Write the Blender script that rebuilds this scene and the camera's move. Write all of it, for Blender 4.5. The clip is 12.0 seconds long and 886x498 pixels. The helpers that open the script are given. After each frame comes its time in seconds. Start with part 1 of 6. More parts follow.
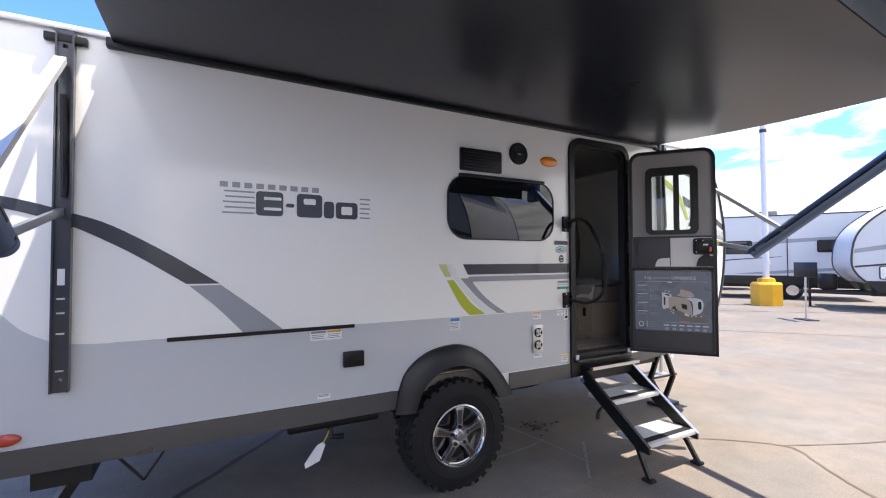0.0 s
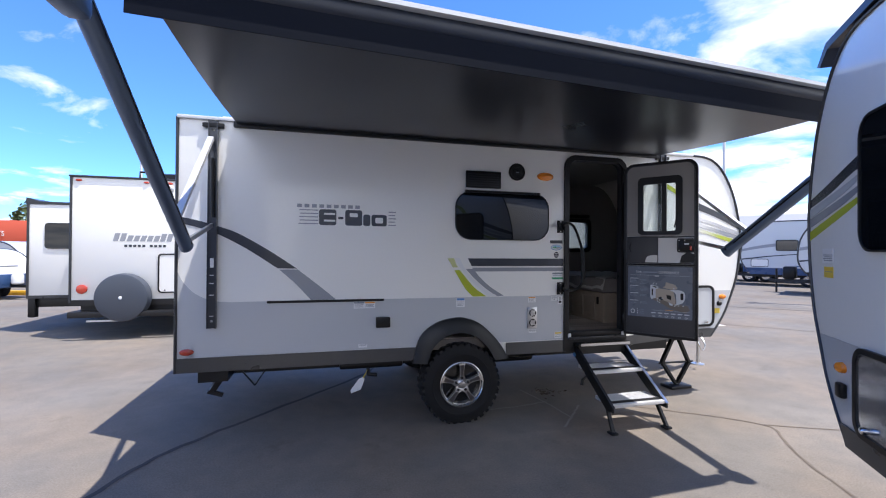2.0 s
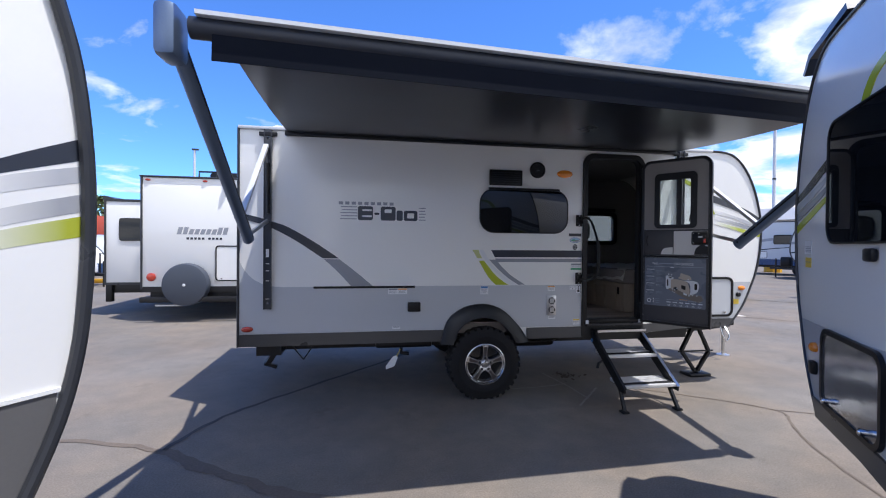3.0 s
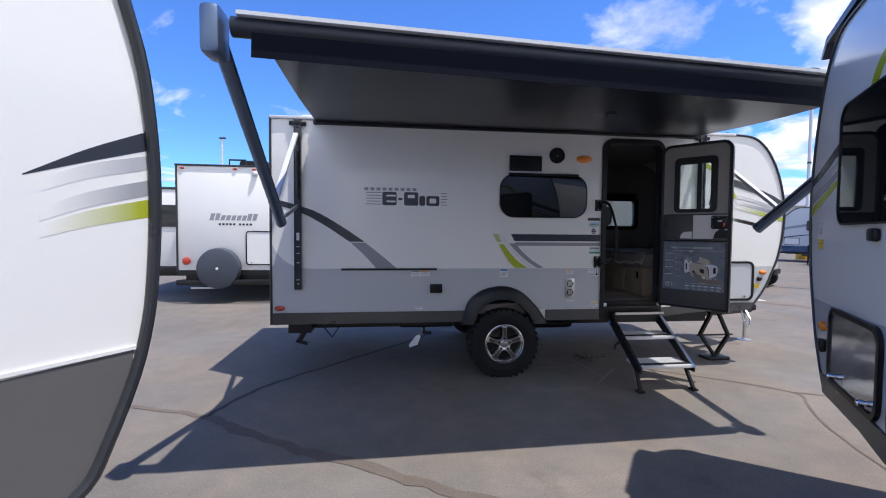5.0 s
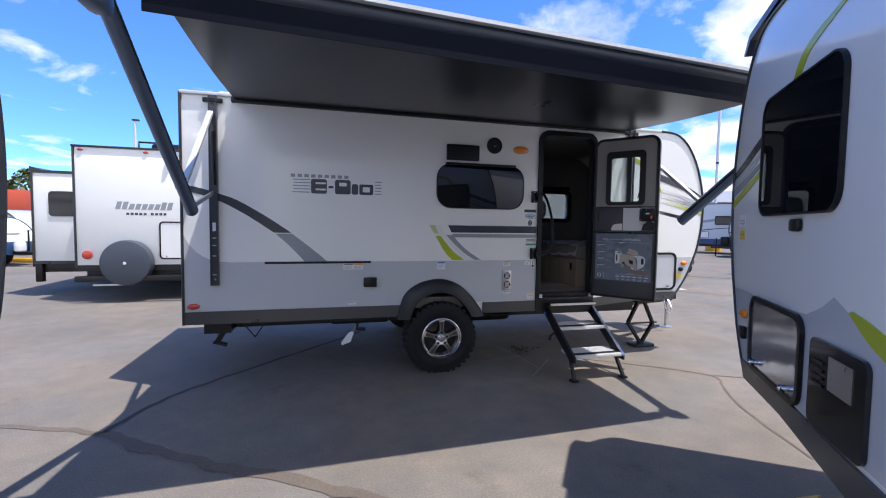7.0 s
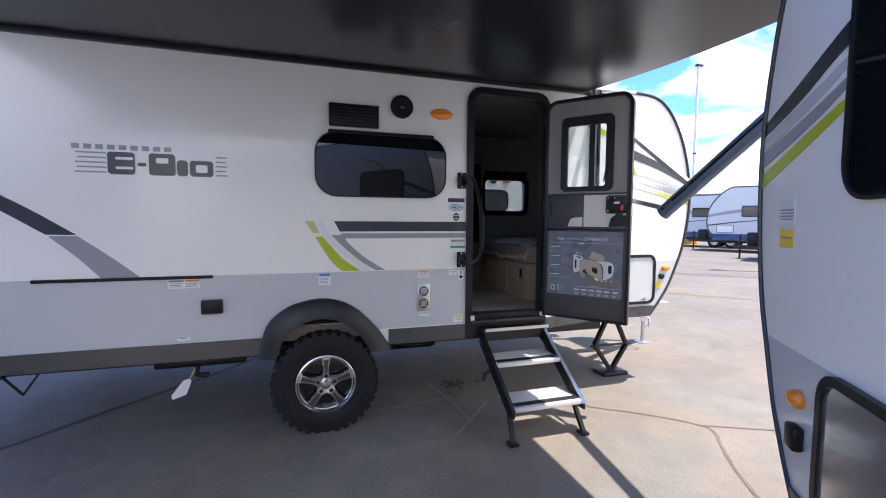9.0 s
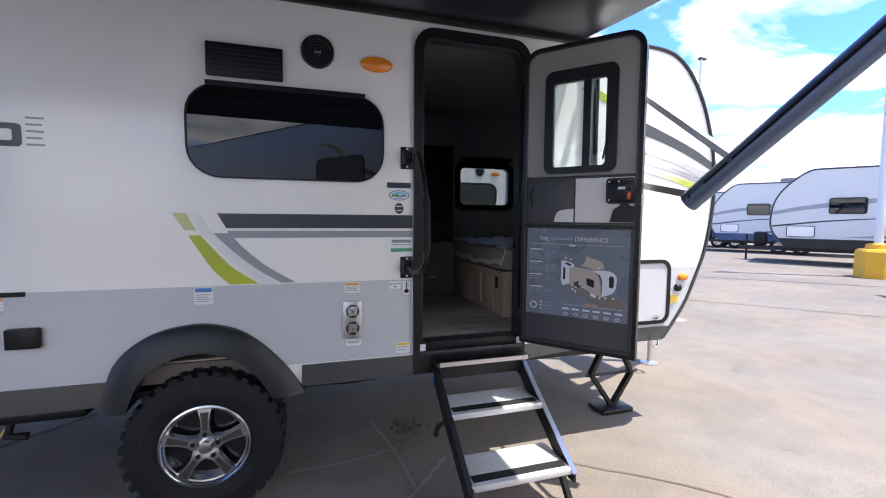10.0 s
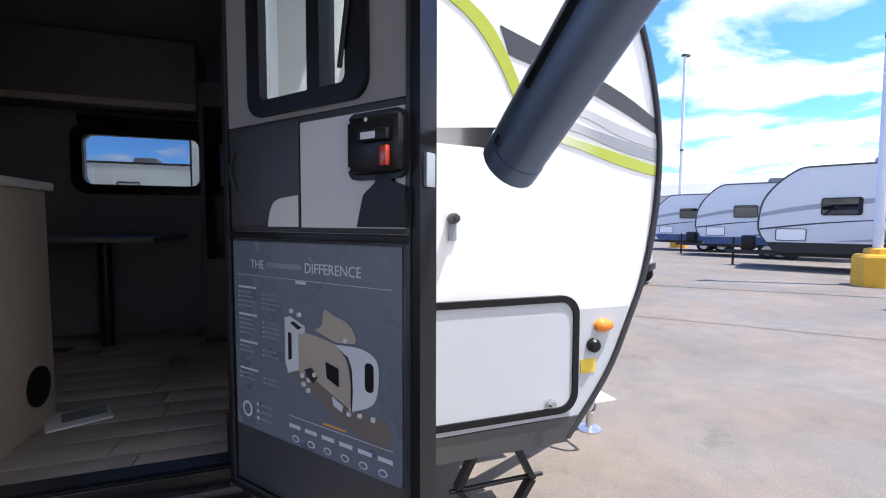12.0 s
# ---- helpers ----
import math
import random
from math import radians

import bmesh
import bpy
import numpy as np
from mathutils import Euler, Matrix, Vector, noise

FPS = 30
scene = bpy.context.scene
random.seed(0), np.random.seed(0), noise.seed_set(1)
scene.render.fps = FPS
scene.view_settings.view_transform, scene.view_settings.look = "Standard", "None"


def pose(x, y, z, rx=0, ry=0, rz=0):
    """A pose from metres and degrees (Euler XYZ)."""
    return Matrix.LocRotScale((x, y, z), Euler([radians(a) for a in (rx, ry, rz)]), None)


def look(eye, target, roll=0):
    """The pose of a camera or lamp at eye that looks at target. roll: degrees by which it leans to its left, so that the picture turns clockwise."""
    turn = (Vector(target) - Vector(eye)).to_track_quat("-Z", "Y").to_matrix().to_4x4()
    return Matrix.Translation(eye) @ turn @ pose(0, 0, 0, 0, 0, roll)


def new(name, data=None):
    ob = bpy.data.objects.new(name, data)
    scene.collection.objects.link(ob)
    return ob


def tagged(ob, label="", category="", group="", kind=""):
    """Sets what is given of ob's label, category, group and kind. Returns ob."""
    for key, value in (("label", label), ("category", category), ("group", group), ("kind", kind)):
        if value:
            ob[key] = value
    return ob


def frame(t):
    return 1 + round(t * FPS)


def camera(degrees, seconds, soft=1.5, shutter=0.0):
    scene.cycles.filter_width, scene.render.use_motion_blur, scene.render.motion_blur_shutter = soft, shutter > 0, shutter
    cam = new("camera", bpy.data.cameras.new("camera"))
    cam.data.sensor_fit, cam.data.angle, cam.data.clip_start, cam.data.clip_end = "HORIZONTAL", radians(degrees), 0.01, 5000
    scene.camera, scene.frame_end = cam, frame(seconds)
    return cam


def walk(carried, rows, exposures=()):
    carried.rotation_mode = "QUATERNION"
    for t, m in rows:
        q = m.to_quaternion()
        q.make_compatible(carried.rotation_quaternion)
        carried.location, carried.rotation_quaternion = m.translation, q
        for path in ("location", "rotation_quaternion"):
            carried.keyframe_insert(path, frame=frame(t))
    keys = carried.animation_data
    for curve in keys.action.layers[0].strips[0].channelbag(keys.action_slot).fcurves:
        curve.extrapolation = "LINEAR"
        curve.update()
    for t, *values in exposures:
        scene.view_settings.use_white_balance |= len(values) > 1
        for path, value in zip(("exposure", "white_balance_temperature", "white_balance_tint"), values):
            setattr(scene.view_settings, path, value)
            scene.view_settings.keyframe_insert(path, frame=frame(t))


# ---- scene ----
cam = camera(90.8, 12.0, soft=1.1)
PATH = [
    (0, (0.898, -2.794, 1.635), (1.853, -1.037, 1.687), -0.2),
    (0.5, (0.929, -3.114, 1.645), (1.771, -1.3, 1.692), -0.0),
    (1, (1.022, -3.449, 1.635), (1.788, -1.602, 1.681), 0.1),
    (1.5, (1.131, -3.807, 1.646), (1.76, -1.909, 1.677), 0.3),
    (2, (1.232, -4.144, 1.666), (1.744, -2.211, 1.68), 0.4),
    (2.5, (1.325, -4.398, 1.679), (1.753, -2.445, 1.675), 0.5),
    (3, (1.245, -4.599, 1.659), (1.591, -2.629, 1.639), 0.5),
    (5, (1.221, -4.773, 1.629), (1.47, -2.79, 1.548), 0.5),
    (5.5, (1.235, -4.754, 1.623), (1.518, -2.777, 1.529), 0.6),
    (6, (1.248, -4.714, 1.602), (1.624, -2.752, 1.503), 0.7),
    (6.5, (1.232, -4.672, 1.603), (1.699, -2.73, 1.498), 0.8),
    (7, (1.283, -4.588, 1.608), (1.808, -2.661, 1.498), 0.8),
    (7.2, (1.354, -4.524, 1.605), (1.9, -2.603, 1.497), 0.7),
    (8.8, (2.265, -3.556, 1.665), (2.853, -1.651, 1.506), 0.4),
    (9, (2.368, -3.402, 1.627), (2.974, -1.5, 1.49), 0.4),
    (9.5, (2.663, -2.985, 1.615), (3.275, -1.086, 1.477), 0.4),
    (10, (3.017, -2.567, 1.591), (3.626, -0.667, 1.449), 0.5),
    (10.5, (3.342, -2.124, 1.563), (3.946, -0.223, 1.414), 0.5),
    (11, (3.703, -1.801, 1.549), (4.31, 0.098, 1.399), 0.6),
    (11.5, (4.136, -1.576, 1.555), (4.754, 0.322, 1.421), 0.3),
    (12, (4.534, -1.479, 1.586), (5.177, 0.411, 1.464), 0.2),
]
walk(cam, [(t, look(eye, target, roll)) for t, eye, target, roll in PATH],
     [(0, 1.92, 6850, 13), (1, 1.80, 6700, 13), (1.5, 1.56, 6450, 13), (2.5, 1.18, 6150, 13), (3.0, 1.03, 6100, 13), (5, 0.92, 6200, 13), (7, 1.14, 6200, 13), (9, 1.86, 6500, 13), (10.5, 1.90, 6500, 13), (12, 1.60, 6250, 13)])

# ---- world, sun, exposure ----
SUN_TO = Vector((0.30, -0.195, 1.0)).normalized()
world = bpy.data.worlds.new("sky")
scene.world = world
world.use_nodes = True
wn, wl = world.node_tree.nodes, world.node_tree.links
wn.clear()


def wnode(kind, **kw):
    n = wn.new(kind)
    for k, v in kw.items():
        n.inputs[k].default_value = v
    return n


sky = wn.new("ShaderNodeTexSky")
sky.sky_type, sky.sun_disc = "NISHITA", False
sky.sun_elevation = math.asin(SUN_TO.z)
sky.sun_rotation = math.atan2(SUN_TO.x, SUN_TO.y)
sky.altitude, sky.air_density, sky.dust_density, sky.ozone_density = 1500, 0.9, 0.15, 3.0
geo = wn.new("ShaderNodeTexCoord")
sep = wn.new("ShaderNodeSeparateXYZ")
wl.new(geo.outputs["Generated"], sep.inputs[0])


def wmath(op, a, b):
    n = wn.new("ShaderNodeMath")
    n.operation = op
    for i, v in enumerate((a, b)):
        if isinstance(v, (int, float)):
            n.inputs[i].default_value = v
        elif v is not None:
            wl.new(v, n.inputs[i])
    return n.outputs[0]


low = wmath("ADD", wmath("MAXIMUM", sep.outputs[2], 0.0), 0.12)
flat = wn.new("ShaderNodeCombineXYZ")
wl.new(wmath("DIVIDE", sep.outputs[0], low), flat.inputs[0])
wl.new(wmath("DIVIDE", sep.outputs[1], low), flat.inputs[1])
puffs = wnode("ShaderNodeTexNoise", Scale=1.5, Detail=10.0, Roughness=0.56, Distortion=0.4)
wl.new(flat.outputs[0], puffs.inputs["Vector"])
mass = wnode("ShaderNodeTexNoise", Scale=0.33, Detail=2.0, Roughness=0.5)
wl.new(flat.outputs[0], mass.inputs["Vector"])
# clouds lie lower in the sky, most of them to the east
amount = wmath("ADD", wmath("MULTIPLY", puffs.outputs[0], 0.72), wmath("MULTIPLY", mass.outputs[0], 0.36))
# extra clouds out of view to the south, added to brighten the shaded walls
south_fill = wmath("MULTIPLY", wmath("MAXIMUM", wmath("SUBTRACT", -0.05, sep.outputs[1]), 0.0), 0.21)
east = wmath("MULTIPLY", wmath("MAXIMUM", wmath("ADD", sep.outputs[0], -0.15), 0.0), 0.17)
height = wmath("MULTIPLY", wmath("MAXIMUM", wmath("SUBTRACT", 0.34, sep.outputs[2]), -0.25), 0.15)
bank = wmath("MULTIPLY", wmath("MAXIMUM", wmath("SUBTRACT", 0.13, sep.outputs[2]), 0.0), 0.9)
amount = wmath("ADD", wmath("ADD", wmath("ADD", wmath("ADD", amount, east), south_fill), height), bank)
ramp = wn.new("ShaderNodeValToRGB")
ramp.color_ramp.elements[0].position, ramp.color_ramp.elements[1].position = 0.60, 0.70
wl.new(amount, ramp.inputs[0])
blue = wn.new("ShaderNodeMix")
blue.data_type, blue.blend_type = "RGBA", "MULTIPLY"
blue.inputs["Factor"].default_value = 1.0
wl.new(sky.outputs[0], blue.inputs["A"])
blue.inputs["B"].default_value = (0.36, 0.56, 0.84, 1)
mix = wn.new("ShaderNodeMix")
mix.data_type = "RGBA"
wl.new(ramp.outputs[0], mix.inputs["Factor"])
wl.new(blue.outputs["Result"], mix.inputs["A"])
# sunlit tops and greyer bellies
body = wnode("ShaderNodeTexNoise", Scale=2.3, Detail=6.0, Roughness=0.6)
wl.new(flat.outputs[0], body.inputs["Vector"])
belly_ramp = wn.new("ShaderNodeValToRGB")
belly_ramp.color_ramp.elements[0].position, belly_ramp.color_ramp.elements[1].position = 0.36, 0.58
belly_ramp.color_ramp.elements[0].color, belly_ramp.color_ramp.elements[1].color = (2.1, 2.35, 2.75, 1), (4.0, 4.0, 4.0, 1)
wl.new(body.outputs[0], belly_ramp.inputs[0])
wl.new(belly_ramp.outputs[0], mix.inputs["B"])
back = wnode("ShaderNodeBackground", Strength=0.172)
wl.new(mix.outputs["Result"], back.inputs["Color"])
wo = wn.new("ShaderNodeOutputWorld")
wl.new(back.outputs[0], wo.inputs[0])

sun = new("sun", bpy.data.lights.new("sun", "SUN"))
sun.data.energy, sun.data.angle, sun.data.color = 2.7, radians(0.55), (1.0, 0.955, 0.89)
sun.matrix_world = look(SUN_TO * 60, (0, 0, 0))


# ---- materials ----
def material(name, color, rough=0.5, metal=0.0, vary=0.0, scale=6.0, fine=0.0, fine_scale=120.0, bump=0.0,
             tint=None, spec=0.5, coat=0.0, per_object=0.0, stretch=None):
    """A principled surface: large soft variation, fine grain and relief."""
    m = bpy.data.materials.new(name)
    m.use_nodes = True
    nt = m.node_tree
    n, l = nt.nodes, nt.links
    p = n["Principled BSDF"]
    p.inputs["Roughness"].default_value = rough
    p.inputs["Metallic"].default_value = metal
    p.inputs["Specular IOR Level"].default_value = spec
    p.inputs["Coat Weight"].default_value = coat
    p.inputs["Coat Roughness"].default_value = 0.06
    p.inputs["Base Color"].default_value = (*color, 1)
    m.diffuse_color = (*color, 1)
    if not (vary or fine or bump or per_object):
        return m
    co = n.new("ShaderNodeTexCoord")
    vec = co.outputs["Object"]
    if stretch:
        mp = n.new("ShaderNodeMapping")
        mp.inputs["Scale"].default_value = stretch
        l.new(vec, mp.inputs[0])
        vec = mp.outputs[0]
    big = n.new("ShaderNodeTexNoise")
    big.inputs["Scale"].default_value, big.inputs["Detail"].default_value = scale, 6.0
    small = n.new("ShaderNodeTexNoise")
    small.inputs["Scale"].default_value, small.inputs["Detail"].default_value = fine_scale, 4.0
    l.new(vec, big.inputs["Vector"])
    l.new(vec, small.inputs["Vector"])

    def mth(op, a, b):
        q = n.new("ShaderNodeMath")
        q.operation = op
        for i, v in enumerate((a, b)):
            if isinstance(v, (int, float)):
                q.inputs[i].default_value = v
            else:
                l.new(v, q.inputs[i])
        return q.outputs[0]

    f = mth("ADD", mth("MULTIPLY", mth("SUBTRACT", big.outputs[0], 0.5), vary * 2.2),
            mth("MULTIPLY", mth("SUBTRACT", small.outputs[0], 0.5), fine * 2.2))
    if per_object:
        info = n.new("ShaderNodeObjectInfo")
        f = mth("ADD", f, mth("MULTIPLY", mth("SUBTRACT", info.outputs["Random"], 0.5), per_object))
    gain = mth("ADD", f, 1.0)
    mul = n.new("ShaderNodeMix")
    mul.data_type, mul.blend_type = "RGBA", "MULTIPLY"
    mul.inputs["Factor"].default_value = 1.0
    if tint:
        two = n.new("ShaderNodeMix")
        two.data_type = "RGBA"
        two.inputs["A"].default_value, two.inputs["B"].default_value = (*color, 1), (*tint, 1)
        rp = n.new("ShaderNodeMapRange")
        rp.inputs[1].default_value, rp.inputs[2].default_value = 0.42, 0.62
        l.new(big.outputs[0], rp.inputs[0])
        l.new(rp.outputs[0], two.inputs["Factor"])
        l.new(two.outputs["Result"], mul.inputs["A"])
    else:
        mul.inputs["A"].default_value = (*color, 1)
    cmb = n.new("ShaderNodeCombineXYZ")
    for i in range(3):
        l.new(gain, cmb.inputs[i])
    l.new(cmb.outputs[0], mul.inputs["B"])
    l.new(mul.outputs["Result"], p.inputs["Base Color"])
    rr = mth("ADD", mth("MULTIPLY", mth("SUBTRACT", big.outputs[0], 0.5), 0.25 * min(1.0, rough * 2)), rough)
    l.new(rr, p.inputs["Roughness"])
    if bump:
        b = n.new("ShaderNodeBump")
        b.inputs["Strength"].default_value = bump
        b.inputs["Distance"].default_value = 0.004
        l.new(small.outputs[0], b.inputs["Height"])
        l.new(b.outputs[0], p.inputs["Normal"])
    return m


def clear_glass(name, color):
    """A see-through pane whose gloss grows towards grazing angles, the same from both faces."""
    m = bpy.data.materials.new(name)
    m.use_nodes = True
    n, l = m.node_tree.nodes, m.node_tree.links
    n.clear()
    tr, gl, mx, out, lw, pw, ma = (n.new("ShaderNode" + k) for k in ("BsdfTransparent", "BsdfGlossy", "MixShader", "OutputMaterial", "LayerWeight", "Math", "Math"))
    tr.inputs[0].default_value = (*color, 1)
    gl.inputs["Roughness"].default_value = 0.01
    lw.inputs["Blend"].default_value = 0.5
    pw.operation, pw.inputs[1].default_value = "POWER", 5.0
    ma.operation, ma.inputs[1].default_value, ma.inputs[2].default_value = "MULTIPLY_ADD", 0.90, 0.04
    l.new(lw.outputs["Facing"], pw.inputs[0])
    l.new(pw.outputs[0], ma.inputs[0])
    l.new(ma.outputs[0], mx.inputs[0])
    l.new(tr.outputs[0], mx.inputs[1])
    l.new(gl.outputs[0], mx.inputs[2])
    l.new(mx.outputs[0], out.inputs[0])
    return m


def fading_vinyl(name, color, x0, x1):
    """A printed vinyl that fades out to white between x0 (white) and x1 (full colour)."""
    m = material(name, color, 0.17, coat=0.4)
    n, l = m.node_tree.nodes, m.node_tree.links
    co, se, mr, mx = (n.new("ShaderNode" + k) for k in ("TexCoord", "SeparateXYZ", "MapRange", "Mix"))
    mx.data_type = "RGBA"
    mr.inputs[1].default_value, mr.inputs[2].default_value = x0, x1
    mx.inputs["A"].default_value, mx.inputs["B"].default_value = (0.87, 0.866, 0.832, 1), (*color, 1)
    l.new(co.outputs["Object"], se.inputs[0])
    l.new(se.outputs[0], mr.inputs[0])
    l.new(mr.outputs[0], mx.inputs["Factor"])
    l.new(mx.outputs["Result"], n["Principled BSDF"].inputs["Base Color"])
    return m


def worn_asphalt(name, color):
    """Bleached asphalt: broad cloudy tone, hand-sized mottling, aggregate, dark drip stains and pale dusty scrapes."""
    m = material(name, color, 0.88, spec=0.3)
    n, l = m.node_tree.nodes, m.node_tree.links
    p = n["Principled BSDF"]
    co = n.new("ShaderNodeTexCoord")

    def noise(scale, detail, stretch=None, rough=0.55):
        q = n.new("ShaderNodeTexNoise")
        q.inputs["Scale"].default_value, q.inputs["Detail"].default_value, q.inputs["Roughness"].default_value = scale, detail, rough
        v = co.outputs["Object"]
        if stretch:
            mp = n.new("ShaderNodeMapping")
            mp.inputs["Scale"].default_value, mp.inputs["Rotation"].default_value = stretch, (0, 0, 0.7)
            l.new(v, mp.inputs[0])
            v = mp.outputs[0]
        l.new(v, q.inputs["Vector"])
        return q.outputs[0]

    def mth(op, a, b):
        q = n.new("ShaderNodeMath")
        q.operation = op
        for i, v in enumerate((a, b)):
            if isinstance(v, (int, float)):
                q.inputs[i].default_value = v
            else:
                l.new(v, q.inputs[i])
        return q.outputs[0]

    def ranged(v, a, b, c, d):
        q = n.new("ShaderNodeMapRange")
        for i, x in enumerate((a, b, c, d)):
            q.inputs[i + 1].default_value = x
        l.new(v, q.inputs[0])
        return q.outputs[0]

    grit = noise(75, 3, rough=0.7)
    gain = ranged(noise(0.5, 5), 0.3, 0.7, 0.84, 1.16)
    gain = mth("MULTIPLY", gain, ranged(noise(3.2, 8, rough=0.65), 0.3, 0.7, 0.87, 1.13))
    gain = mth("MULTIPLY", gain, ranged(grit, 0.3, 0.7, 0.80, 1.20))
    gain = mth("MULTIPLY", gain, ranged(noise(1.7, 6, rough=0.7), 0.60, 0.70, 1.0, 0.80))
    gain = mth("MULTIPLY", gain, ranged(noise(1.1, 7, (0.25, 2.2, 1), 0.65), 0.60, 0.74, 1.0, 1.12))
    warm = n.new("ShaderNodeMix")
    warm.data_type = "RGBA"
    warm.inputs["A"].default_value, warm.inputs["B"].default_value = (*color, 1), (color[0] * 1.06, color[1] * 0.98, color[2] * 0.90, 1)
    l.new(ranged(noise(0.8, 4), 0.4, 0.62, 0.0, 1.0), warm.inputs["Factor"])
    mul = n.new("ShaderNodeVectorMath")
    mul.operation = "SCALE"
    l.new(warm.outputs["Result"], mul.inputs[0])
    l.new(gain, mul.inputs["Scale"])
    l.new(mul.outputs[0], p.inputs["Base Color"])
    l.new(ranged(noise(2.0, 5), 0.3, 0.7, 0.78, 0.95), p.inputs["Roughness"])
    b = n.new("ShaderNodeBump")
    b.inputs["Strength"].default_value, b.inputs["Distance"].default_value = 0.3, 0.004
    l.new(grit, b.inputs["Height"])
    l.new(b.outputs[0], p.inputs["Normal"])
    return m


